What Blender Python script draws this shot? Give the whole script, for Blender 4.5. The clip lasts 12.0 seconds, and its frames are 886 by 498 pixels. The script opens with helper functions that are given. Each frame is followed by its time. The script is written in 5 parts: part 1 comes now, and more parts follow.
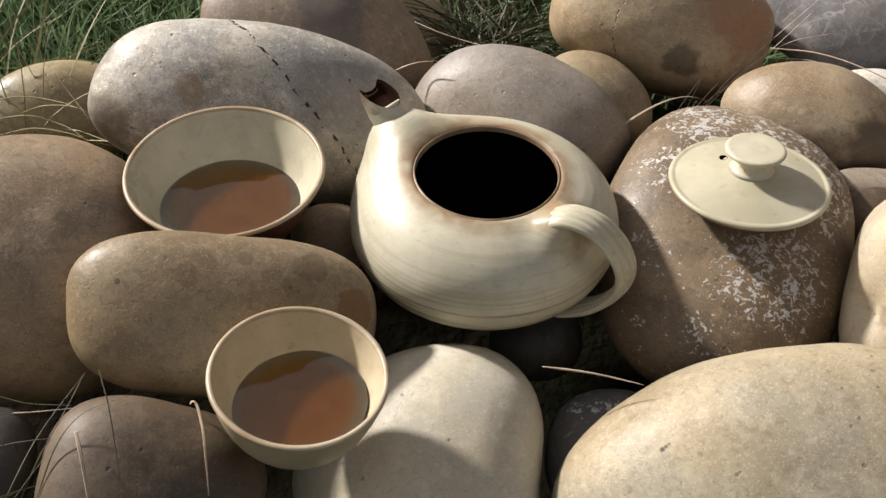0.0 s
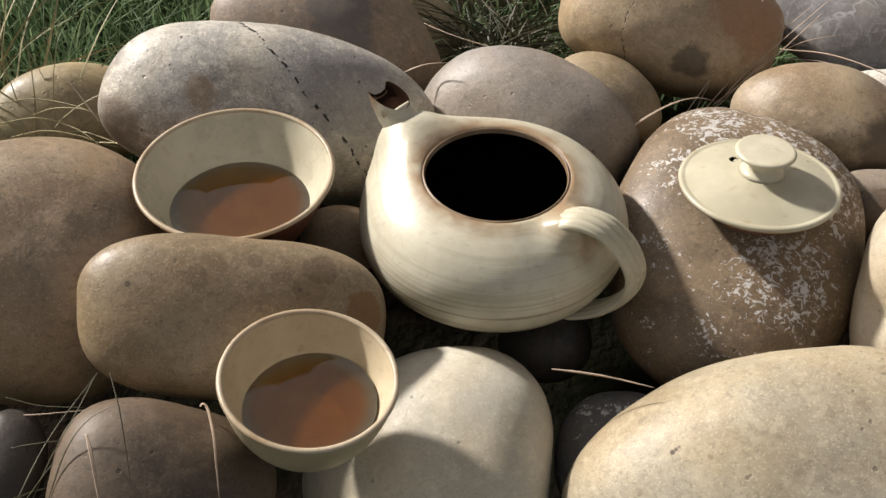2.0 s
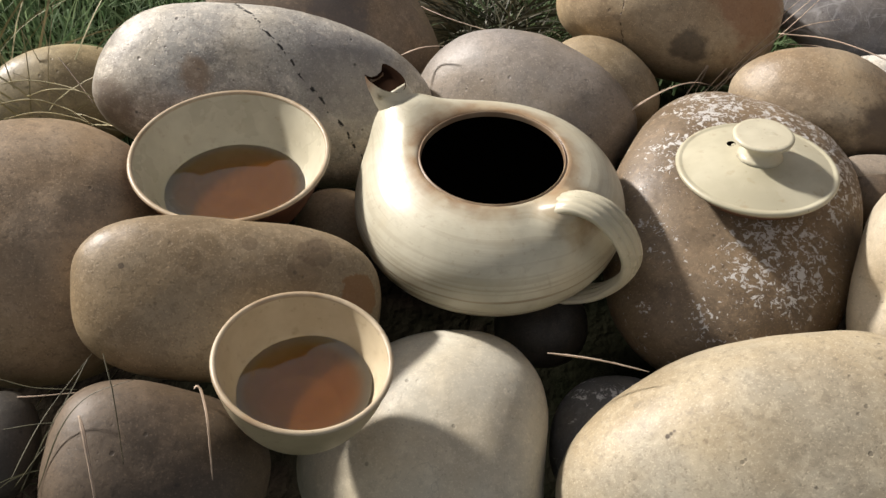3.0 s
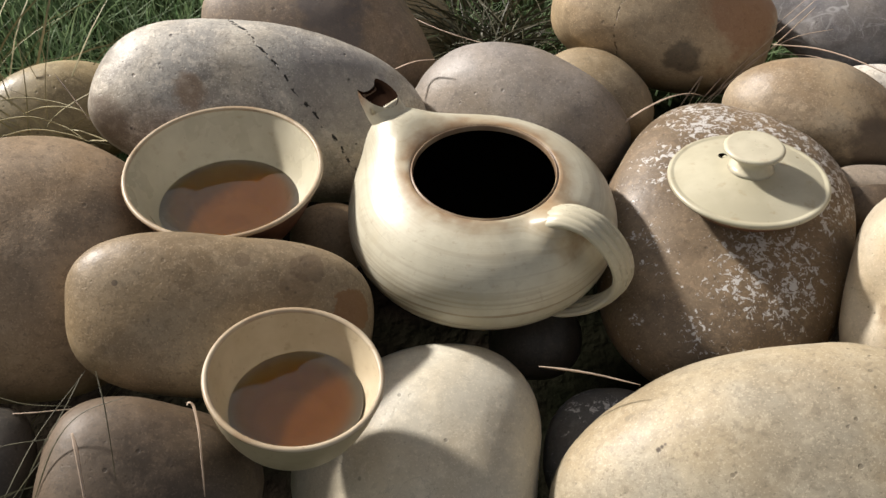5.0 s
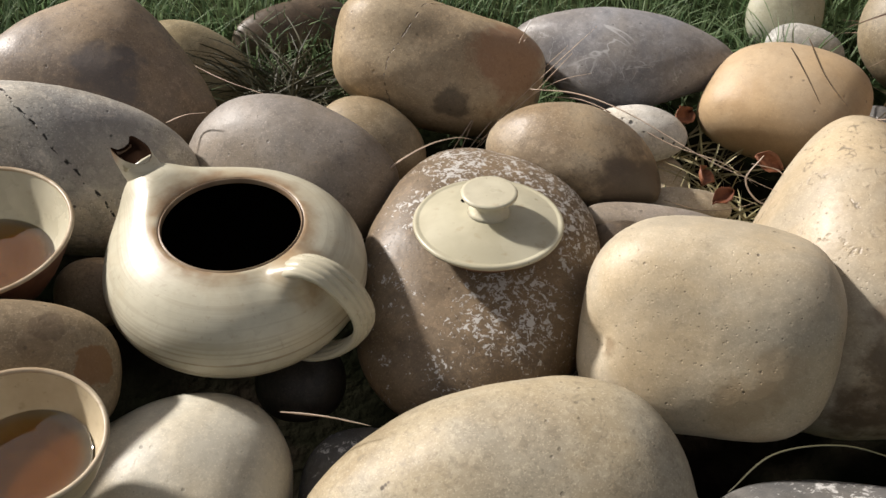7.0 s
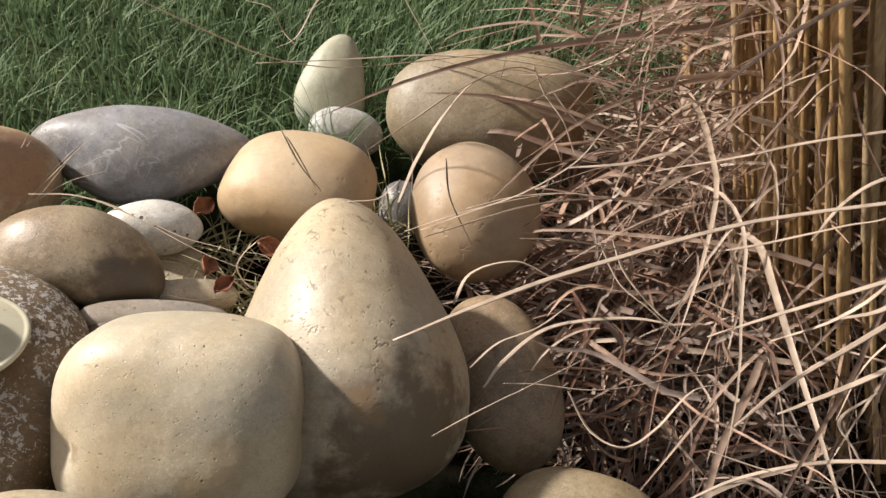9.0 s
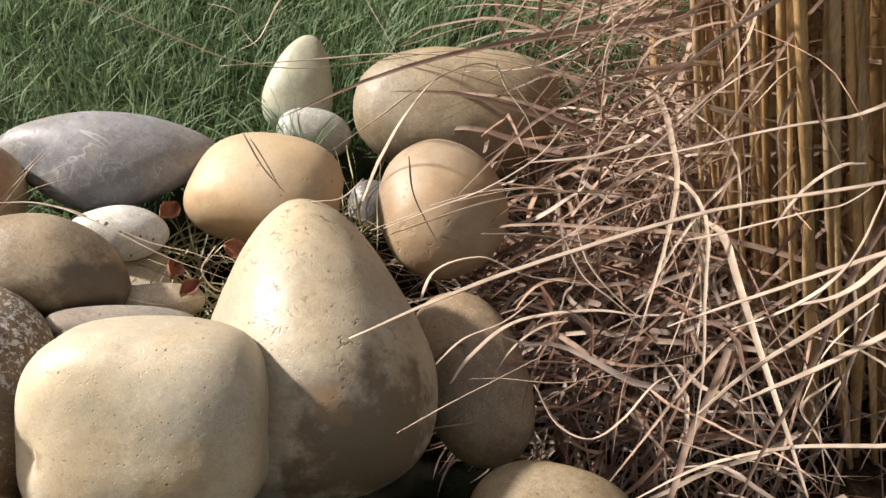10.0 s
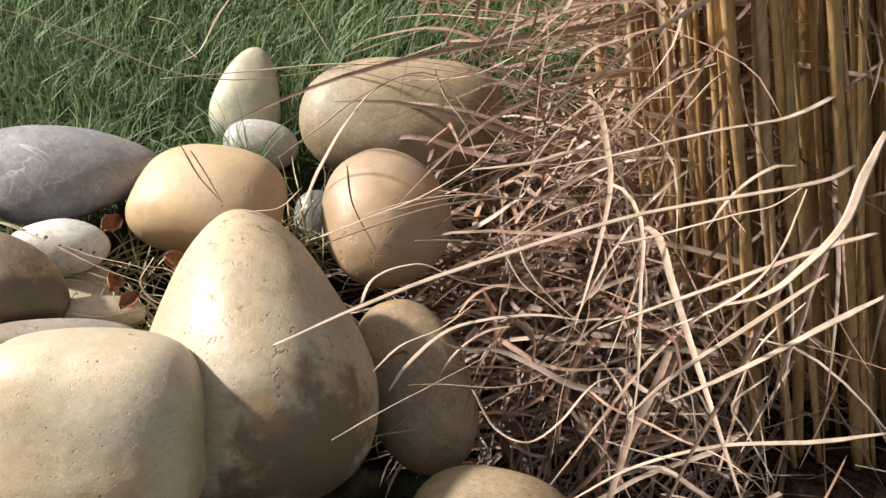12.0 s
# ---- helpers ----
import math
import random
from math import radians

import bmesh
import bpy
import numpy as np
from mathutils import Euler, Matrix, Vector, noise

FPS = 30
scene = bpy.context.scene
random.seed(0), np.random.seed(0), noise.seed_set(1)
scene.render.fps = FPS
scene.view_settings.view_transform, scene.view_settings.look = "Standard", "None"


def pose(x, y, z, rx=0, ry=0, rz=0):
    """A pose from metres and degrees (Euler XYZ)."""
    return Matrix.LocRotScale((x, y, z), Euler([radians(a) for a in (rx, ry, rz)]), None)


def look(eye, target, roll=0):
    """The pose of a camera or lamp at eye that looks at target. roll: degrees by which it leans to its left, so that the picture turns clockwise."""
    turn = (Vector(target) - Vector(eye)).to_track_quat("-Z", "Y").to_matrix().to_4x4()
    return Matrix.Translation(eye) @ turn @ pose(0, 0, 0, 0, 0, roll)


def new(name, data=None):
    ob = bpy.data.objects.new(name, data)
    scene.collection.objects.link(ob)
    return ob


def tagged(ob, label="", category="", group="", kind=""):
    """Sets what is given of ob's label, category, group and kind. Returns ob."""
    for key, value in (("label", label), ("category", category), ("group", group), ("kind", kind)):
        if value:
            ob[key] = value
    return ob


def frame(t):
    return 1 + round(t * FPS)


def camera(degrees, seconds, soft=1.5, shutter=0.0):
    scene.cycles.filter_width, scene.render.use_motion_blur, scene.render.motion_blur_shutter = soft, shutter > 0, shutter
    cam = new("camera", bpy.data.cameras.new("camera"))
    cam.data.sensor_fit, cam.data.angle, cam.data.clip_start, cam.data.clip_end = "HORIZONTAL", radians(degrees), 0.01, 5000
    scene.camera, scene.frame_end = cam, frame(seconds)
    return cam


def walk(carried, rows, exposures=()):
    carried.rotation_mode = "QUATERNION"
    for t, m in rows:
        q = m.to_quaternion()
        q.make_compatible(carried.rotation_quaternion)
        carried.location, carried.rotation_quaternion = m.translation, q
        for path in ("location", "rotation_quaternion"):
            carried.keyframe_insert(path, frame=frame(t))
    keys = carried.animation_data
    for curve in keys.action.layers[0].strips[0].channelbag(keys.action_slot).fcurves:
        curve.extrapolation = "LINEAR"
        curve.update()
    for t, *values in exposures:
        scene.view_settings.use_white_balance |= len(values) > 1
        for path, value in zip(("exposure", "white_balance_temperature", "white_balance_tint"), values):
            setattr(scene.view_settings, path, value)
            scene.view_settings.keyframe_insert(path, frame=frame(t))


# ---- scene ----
cam = camera(46.0, 12.0)


def aimed(x, y, z, yaw, pitch, roll):
    a, b = radians(yaw), radians(pitch)
    ahead = Vector((-math.sin(a) * math.cos(b), math.cos(a) * math.cos(b), math.sin(b)))
    return look((x, y, z), Vector((x, y, z)) + ahead, roll)


# seconds and stops
EXPOSURE = ((0, 0.15), (6, 0.15), (7.2, 0.0), (7.7, -0.02), (9.3, 0.4), (10.5, 0.55), (12, 0.62))
# seconds, place, yaw, pitch and roll
PATH = (
    (0, 0.0705, -0.3677, 0.4583, -4.38, -43.77, 1.15),
    (0.5, 0.0696, -0.3662, 0.4575, -4.30, -44.12, 1.24),
    (1, 0.0692, -0.3660, 0.4574, -3.89, -44.21, 0.89),
    (1.5, 0.0691, -0.3672, 0.4577, -3.60, -43.81, 0.59),
    (2, 0.0699, -0.3668, 0.4592, -3.77, -43.81, 0.71),
    (2.5, 0.0694, -0.3650, 0.4572, -3.96, -44.29, 0.92),
    (3, 0.0712, -0.3668, 0.4563, -3.90, -44.47, 1.03),
    (3.5, 0.0737, -0.3674, 0.4593, -3.37, -44.22, 0.25),
    (5.3, 0.0783, -0.3660, 0.4609, -3.27, -44.12, 0.18),
    (5.5, 0.0781, -0.3668, 0.4612, -2.89, -44.03, -0.09),
    (6, 0.0864, -0.3663, 0.4634, -3.30, -44.59, -0.03),
    (6.5, 0.1114, -0.3703, 0.4743, -4.95, -43.93, 0.39),
    (7, 0.1542, -0.3804, 0.4830, -9.97, -42.67, 2.59),
    (7.5, 0.2002, -0.3910, 0.4856, -17.26, -42.05, 5.81),
    (7.7, 0.2175, -0.3924, 0.4867, -19.90, -41.89, 6.95),
    (9.3, 0.2845, -0.4241, 0.5190, -28.93, -37.13, 8.36),
    (9.5, 0.2868, -0.4260, 0.5203, -29.03, -37.16, 7.88),
    (10, 0.2911, -0.4252, 0.5158, -29.12, -37.56, 7.78),
    (10.5, 0.3038, -0.4356, 0.5188, -30.35, -36.92, 8.07),
    (11, 0.3082, -0.4368, 0.5171, -30.42, -37.15, 7.75),
    (11.5, 0.3055, -0.4387, 0.5189, -30.63, -36.80, 7.85),
    (12, 0.3074, -0.4383, 0.5183, -30.79, -36.71, 7.83),
)
walk(cam, [(t, aimed(*p)) for t, *p in PATH], EXPOSURE)

# ---- light ----
SUN_FROM = (-0.661, 0.516, 0.545)
SUN_EL = math.degrees(math.atan2(SUN_FROM[2], math.hypot(SUN_FROM[0], SUN_FROM[1])))
SUN_SKY = math.degrees(math.atan2(SUN_FROM[0], SUN_FROM[1]))
world = bpy.data.worlds.new("sky")
scene.world = world
world.use_nodes = True
sky = world.node_tree.nodes.new("ShaderNodeTexSky")
sky.sky_type, sky.sun_disc, sky.dust_density = "NISHITA", False, 6.0
sky.sun_elevation, sky.sun_rotation = radians(SUN_EL), radians(SUN_SKY)
cloud = world.node_tree.nodes.new("ShaderNodeTexNoise")
cloud.inputs["Scale"].default_value, cloud.inputs["Detail"].default_value = 2.6, 6.0
cover = world.node_tree.nodes.new("ShaderNodeMapRange")
cover.inputs["From Min"].default_value, cover.inputs["From Max"].default_value = 0.36, 0.62
veil = world.node_tree.nodes.new("ShaderNodeMix")
veil.data_type = "RGBA"
veil.inputs[7].default_value = (7.6, 7.2, 7.1, 1)
heaven = world.node_tree.nodes.new("ShaderNodeTexCoord")
world.node_tree.links.new(heaven.outputs["Generated"], cloud.inputs["Vector"])
world.node_tree.links.new(cloud.outputs["Fac"], cover.inputs["Value"])
world.node_tree.links.new(cover.outputs["Result"], veil.inputs[0])
world.node_tree.links.new(sky.outputs[0], veil.inputs[6])
world.node_tree.links.new(veil.outputs[2], world.node_tree.nodes["Background"].inputs[0])
world.node_tree.nodes["Background"].inputs[1].default_value = 0.053
sun = new("sun", bpy.data.lights.new("sun", "SUN"))
sun.data.energy, sun.data.angle, sun.data.color = 5.8, radians(4.0), (1.0, 0.935, 0.875)
sun.matrix_world = look(SUN_FROM, (0, 0, 0))


# ---- materials ----
class Nodes:
    """A short hand for node materials."""

    def __init__(self, name, rough=0.6, spec=0.4):
        self.m = bpy.data.materials.new(name)
        self.m.use_nodes = True
        self.t = self.m.node_tree
        self.b = self.t.nodes["Principled BSDF"]
        self.b.inputs["Roughness"].default_value = rough
        self.b.inputs["Specular IOR Level"].default_value = spec
        co = self.t.nodes.new("ShaderNodeTexCoord")
        info = self.t.nodes.new("ShaderNodeObjectInfo")
        self.random = info.outputs["Random"]
        add = self.t.nodes.new("ShaderNodeVectorMath")
        add.operation = "MULTIPLY_ADD"
        self.t.links.new(self.random, add.inputs[0])
        add.inputs[1].default_value = (9.1, 5.3, 7.7)
        self.t.links.new(co.outputs["Object"], add.inputs[2])
        self.local, self.shifted = co.outputs["Object"], add.outputs[0]

    def put(self, value, socket):
        if hasattr(value, "is_output"):
            self.t.links.new(value, socket)
        else:
            socket.default_value = (*value, 1) if isinstance(value, tuple) and len(value) == 3 and len(socket.default_value) == 4 else value

    def noise(self, scale, detail=4, rough=0.55, at=None, distortion=0.0):
        n = self.t.nodes.new("ShaderNodeTexNoise")
        n.inputs["Scale"].default_value, n.inputs["Detail"].default_value = scale, detail
        n.inputs["Roughness"].default_value, n.inputs["Distortion"].default_value = rough, distortion
        self.t.links.new(at or self.shifted, n.inputs["Vector"])
        return n.outputs["Fac"]

    def cells(self, scale, feature="F1", at=None):
        n = self.t.nodes.new("ShaderNodeTexVoronoi")
        n.feature = feature
        n.inputs["Scale"].default_value = scale
        self.t.links.new(at or self.shifted, n.inputs["Vector"])
        return n.outputs["Distance"]

    def step(self, value, low, high, out0=0.0, out1=1.0):
        n = self.t.nodes.new("ShaderNodeMapRange")
        n.interpolation_type = "SMOOTHSTEP"
        self.put(value, n.inputs["Value"])
        for key, v in (("From Min", low), ("From Max", high), ("To Min", out0), ("To Max", out1)):
            n.inputs[key].default_value = v
        return n.outputs["Result"]

    def math(self, op, a, b=0.0):
        n = self.t.nodes.new("ShaderNodeMath")
        n.operation = op
        self.put(a, n.inputs[0])
        self.put(b, n.inputs[1])
        return n.outputs[0]

    def mix(self, fac, a, b, blend="MIX"):
        n = self.t.nodes.new("ShaderNodeMix")
        n.data_type, n.blend_type = "RGBA", blend
        self.put(fac, n.inputs[0])
        self.put(a, n.inputs[6])
        self.put(b, n.inputs[7])
        return n.outputs[2]

    def away(self, place, at=None):
        n = self.t.nodes.new("ShaderNodeVectorMath")
        n.operation = "DISTANCE"
        self.t.links.new(at or self.local, n.inputs[0])
        n.inputs[1].default_value = place
        return n.outputs["Value"]

    def along(self, way):
        n = self.t.nodes.new("ShaderNodeVectorMath")
        n.operation = "DOT_PRODUCT"
        self.t.links.new(self.local, n.inputs[0])
        n.inputs[1].default_value = way
        return n.outputs["Value"]

    def axis(self, which):
        n = self.t.nodes.new("ShaderNodeSeparateXYZ")
        self.t.links.new(self.local, n.inputs[0])
        return n.outputs[which]

    def bump(self, height, strength, distance):
        n = self.t.nodes.new("ShaderNodeBump")
        n.inputs["Strength"].default_value, n.inputs["Distance"].default_value = strength, distance
        self.t.links.new(height, n.inputs["Height"])
        if self.b.inputs["Normal"].is_linked:
            self.t.links.new(self.b.inputs["Normal"].links[0].from_socket, n.inputs["Normal"])
        self.t.links.new(n.outputs[0], self.b.inputs["Normal"])
        return self

    def colour(self, c):
        self.put(c, self.b.inputs["Base Color"])
        return self


def stone_material(name, light, dark, spots=(), pits=0.5, flecks=0.0, crack=None, veins=0.0, rough=0.5, stain=None, scuffs=0.0, holes=0.0, wet=False, grit=0.75, pocks=0.55, mottle=0.55, flakes=()):
    """Worn river stone: cloudy mottling, fine grain, small pits; spots are (place, radius, colour, strength)."""
    s = Nodes(name, rough, 0.45)
    cloud = s.noise(22, 5, 0.6)
    blotch = s.noise(60, 4, 0.6, distortion=0.6)
    grain = s.noise(420, 3, 0.7)
    c = s.mix(s.step(cloud, 0.36, 0.64), dark, light)
    warm, cool = (1.05, 0.99, 0.86), (0.93, 0.99, 1.06)
    c = s.mix(0.8, c, s.mix(s.step(s.noise(13, 4, 0.55, distortion=0.4), 0.36, 0.64), cool, warm), "MULTIPLY")
    c = s.mix(s.step(s.noise(9, 3, 0.5), 0.42, 0.66, 0, 0.7 * mottle), c, tuple(v * 0.66 for v in dark))
    c = s.mix(s.step(blotch, 0.5, 0.75, 0, 0.6 * mottle), c, stain or tuple(v * 0.62 for v in dark))
    c = s.mix(s.step(s.noise(160, 4, 0.65), 0.5, 0.66, 0, 0.6 * mottle), c, tuple(min(1, v * 1.35) for v in light))
    c = s.mix(0.8 * grit, c, s.mix(grain, (0.36, 0.36, 0.36), (0.66, 0.66, 0.66)), "OVERLAY")
    c = s.mix(s.step(s.noise(1000, 2, 0.6), 0.58, 0.65, 0, 0.5 * grit), c, tuple(min(1, v * 1.6) for v in light))
    c = s.mix(s.step(s.noise(640, 2, 0.6), 0.6, 0.68, 0, 0.5 * grit), c, tuple(v * 0.45 for v in dark))
    c = s.mix(s.step(s.noise(230, 4, 0.7, distortion=0.7), 0.54, 0.64, 0, 0.5 * grit), c, tuple(v * 0.55 for v in dark))
    scratch = s.step(s.math("ABSOLUTE", s.math("SUBTRACT", s.noise(36, 3, 0.5, distortion=2.0), 0.5)), 0.001, 0.006, 0.3, 0)
    c = s.mix(s.math("MULTIPLY", scratch, s.step(s.noise(50, 2), 0.5, 0.6)), c, tuple(v * 0.5 for v in dark))
    for place, radius, tint, much in spots:
        far = s.math("ADD", s.away(place), s.math("MULTIPLY", s.math("SUBTRACT", s.noise(70, 5, 0.6), 0.5), radius * 2.0))
        c = s.mix(s.step(far, radius * (0.92 if wet else 0.55), radius * (1.02 if wet else 1.15), much, 0), c, tint)
    if pocks:
        pock = s.math("ADD", s.cells(120), s.math("MULTIPLY", s.noise(330, 2), 0.12))
        pock = s.math("MULTIPLY", s.step(pock, 0.13, 0.19, 1, 0), s.step(s.noise(30, 3), 0.5, 0.58))
        c = s.mix(s.math("MULTIPLY", pock, 0.85 * pocks), c, tuple(v * 0.22 for v in dark))
        s.bump(s.math("SUBTRACT", 1.0, pock), 0.5 * pocks, 0.0014)
    pit = s.step(s.cells(300), 0.05, 0.2)
    gate = s.step(s.noise(75, 2), 0.5, 0.62)
    hole = s.math("MULTIPLY", s.math("SUBTRACT", 1.0, pit), gate)
    c = s.mix(s.math("MULTIPLY", hole, 0.7 * pits), c, tuple(v * 0.3 for v in dark))
    if flecks:
        mask = s.step(s.noise(26, 3), 0.64 - 0.2 * flecks, 0.72 - 0.16 * flecks)
        for place, near, far in flakes:
            mask = s.math("MAXIMUM", mask, s.step(s.away(place), near, far, 1, 0))
        lace = s.math("ADD", s.math("MULTIPLY", s.noise(350, 4, 0.7, distortion=0.8), 0.7), s.math("MULTIPLY", s.noise(120, 4, 0.65, distortion=0.5), 0.3))
        fleck = s.step(s.math("ADD", lace, s.math("MULTIPLY", mask, 0.085)), 0.600, 0.625)
        c = s.mix(s.math("MULTIPLY", fleck, 0.85), c, (0.6, 0.59, 0.57))
        s.bump(fleck, 0.4, 0.0006)
    if veins:
        for scale, width, much in ((20, 0.010, 0.7), (45, 0.010, 0.5), (90, 0.014, 0.3)):
            wave = s.math("ABSOLUTE", s.math("SUBTRACT", s.noise(scale, 3, 0.45, distortion=1.2), 0.5))
            thin = s.step(wave, width * 0.2, width, 1, 0)
            there = s.step(s.noise(scale * 1.3, 2), 0.5, 0.62)
            c = s.mix(s.math("MULTIPLY", s.math("MULTIPLY", thin, there), veins * much), c, (0.5, 0.5, 0.5))
    if scuffs:
        warped = s.t.nodes.new("ShaderNodeVectorMath")
        warped.operation = "ADD"
        s.t.links.new(s.shifted, warped.inputs[0])
        drift = s.t.nodes.new("ShaderNodeMath")
        drift.operation, drift.inputs[1].default_value = "MULTIPLY", 0.012
        s.t.links.new(s.noise(55, 4, 0.6), drift.inputs[0])
        s.t.links.new(drift.outputs[0], warped.inputs[1])
        seam = s.step(s.cells(170, "DISTANCE_TO_EDGE", at=warped.outputs[0]), 0.0, 0.16, 1, 0)
        nick = s.math("MULTIPLY", seam, s.step(s.noise(110, 3, 0.6), 0.55, 0.68))
        nick = s.math("MULTIPLY", nick, s.step(s.noise(14, 2), 0.4, 0.55, 0.15, 1))
        c = s.mix(s.math("MULTIPLY", nick, scuffs), c, tuple(v * 0.35 for v in dark))
        s.bump(s.math("SUBTRACT", 1.0, nick), 0.3, 0.0012)
    if holes:
        dent = s.step(s.math("ADD", s.cells(170), s.math("MULTIPLY", s.noise(300, 3), 0.4)), 0.33, 0.42, 1, 0)
        dent = s.math("MULTIPLY", dent, s.step(s.noise(38, 2), 0.46, 0.54))
        c = s.mix(s.math("MULTIPLY", dent, holes), c, (0.03, 0.028, 0.025))
        s.bump(s.math("SUBTRACT", 1.0, dent), 0.8, 0.002)
    s.bump(grain, 0.3 * grit, 0.0006)
    s.bump(s.noise(70, 4, 0.5), 0.38, 0.0016)
    s.bump(pit, 0.35 * pits, 0.0008)
    if crack:
        way, at, width, tone = crack
        wander = s.math("MULTIPLY", s.math("SUBTRACT", s.noise(60, 4, at=s.local), 0.5), 0.009)
        off = s.math("ABSOLUTE", s.math("ADD", s.math("SUBTRACT", s.along(way), at), wander))
        gap = s.step(s.noise(260, 2, at=s.local), 0.46, 0.52)
        line = s.math("MULTIPLY", s.step(off, width * 0.4, width, 1, 0), gap)
        c = s.mix(line, c, tone)
        s.bump(s.math("SUBTRACT", 1.0, line), 0.6, 0.0015)
    s.put(s.step(cloud, 0.3, 0.7, rough - 0.08, rough + 0.1), s.b.inputs["Roughness"])
    return s.colour(c).m


def glaze(name, light, dark, iron=0.25, rough=0.34):
    s = Nodes(name, rough, 0.5)
    c = s.mix(s.step(s.noise(30, 4, 0.6), 0.35, 0.7), dark, light)
    c = s.mix(s.step(s.noise(140, 3, 0.6), 0.58, 0.75, 0, iron), c, (0.3, 0.2, 0.1))
    c = s.mix(s.step(s.noise(700, 1), 0.74, 0.78, 0, 0.5), c, (0.16, 0.1, 0.05))
    s.put(s.step(s.noise(45, 3), 0.3, 0.7, rough - 0.05, rough + 0.14), s.b.inputs["Roughness"])
    return s.bump(s.noise(55, 3), 0.12, 0.001).bump(s.noise(500, 2), 0.06, 0.0004).colour(c).m


def throwing_lines(m_name, light, dark, brown=None):
    """Glazed clay with wheel marks that run round the lower body."""
    s = Nodes(m_name, 0.36, 0.5)
    c = s.mix(s.step(s.noise(30, 4, 0.6), 0.35, 0.7), dark, light)
    c = s.mix(s.step(s.noise(150, 3, 0.6), 0.6, 0.78, 0, 0.2), c, (0.3, 0.2, 0.1))
    mouth = s.math("ADD", s.away((0, 0, 0.0303)), s.math("MULTIPLY", s.math("SUBTRACT", s.noise(110, 4), 0.5), 0.012))
    stained = s.math("MULTIPLY", s.step(mouth, 0.0335, 0.0465, 1.0, 0), s.step(s.noise(42, 3), 0.36, 0.52, 0.35, 1))
    c = s.mix(stained, c, (0.27, 0.175, 0.095))
    root = s.math("ADD", s.away((0.0330, -0.0345, 0.0275)), s.math("MULTIPLY", s.math("SUBTRACT", s.noise(120, 4), 0.5), 0.014))
    c = s.mix(s.step(root, 0.008, 0.020, 0.75, 0), c, (0.30, 0.195, 0.10))
    if brown:
        far = s.math("ADD", s.away(brown), s.math("MULTIPLY", s.math("SUBTRACT", s.noise(150, 4), 0.5), 0.008))
        c = s.mix(s.step(far, 0.009, 0.019, 0.95, 0), c, (0.13, 0.065, 0.033))
    stretch = s.t.nodes.new("ShaderNodeMapping")
    stretch.inputs["Scale"].default_value = (0.012, 0.012, 1)
    s.t.links.new(s.local, stretch.inputs[0])
    rings = s.noise(520, 3, 0.6, at=stretch.outputs[0])
    low = s.step(s.axis("Z"), -0.010, 0.012, 1, 0.14)
    c = s.mix(s.math("MULTIPLY", low, s.step(rings, 0.5, 0.57, 0, 1.0)), c, (0.20, 0.13, 0.06))
    c = s.mix(s.step(s.noise(48, 5, 0.65, distortion=0.5), 0.46, 0.66, 0, 0.4), c, (0.47, 0.41, 0.28))
    c = s.mix(s.step(s.noise(95, 5, 0.7, distortion=0.8), 0.54, 0.66, 0, 0.25), c, (0.40, 0.375, 0.29))
    c = s.mix(s.step(s.noise(330, 3, 0.65), 0.62, 0.68, 0, 0.25), c, (0.3, 0.21, 0.12))
    s.bump(s.math("MULTIPLY", rings, s.step(s.axis("Z"), -0.012, 0.01, 1, 0.3)), 0.5, 0.0011)
    return s.bump(s.noise(60, 3), 0.12, 0.001).colour(c).m


def plant(name, a, b, rough=0.55, streak=60, sheen=0.35, each=False, thin=0.0, skew=1.0):
    s = Nodes(name, rough, sheen)
    geo = s.t.nodes.new("ShaderNodeNewGeometry")
    c = s.mix(s.random if each else s.math("POWER", geo.outputs["Random Per Island"], skew), a, b)
    fibre = s.t.nodes.new("ShaderNodeMapping")
    fibre.inputs["Scale"].default_value = (1, 1, 0.06)
    s.t.links.new(s.shifted, fibre.inputs[0])
    c = s.mix(s.step(s.noise(420, 4, 0.7, at=fibre.outputs[0]), 0.42, 0.62, 0, 0.5 if each else 0), c, tuple(v * 0.6 for v in a))
    c = s.mix(s.step(s.noise(streak, 3), 0.4, 0.7, 0, 0.5), c, tuple(v * 0.55 for v in a))
    s.bump(s.noise(600, 2), 0.2, 0.0004).colour(c)
    if thin:
        glow = s.t.nodes.new("ShaderNodeBsdfTranslucent")
        s.put(c, glow.inputs[0])
        both = s.t.nodes.new("ShaderNodeMixShader")
        both.inputs[0].default_value = thin
        s.t.links.new(s.b.outputs[0], both.inputs[1])
        s.t.links.new(glow.outputs[0], both.inputs[2])
        s.t.links.new(both.outputs[0], s.t.nodes["Material Output"].inputs["Surface"])
    return s.m


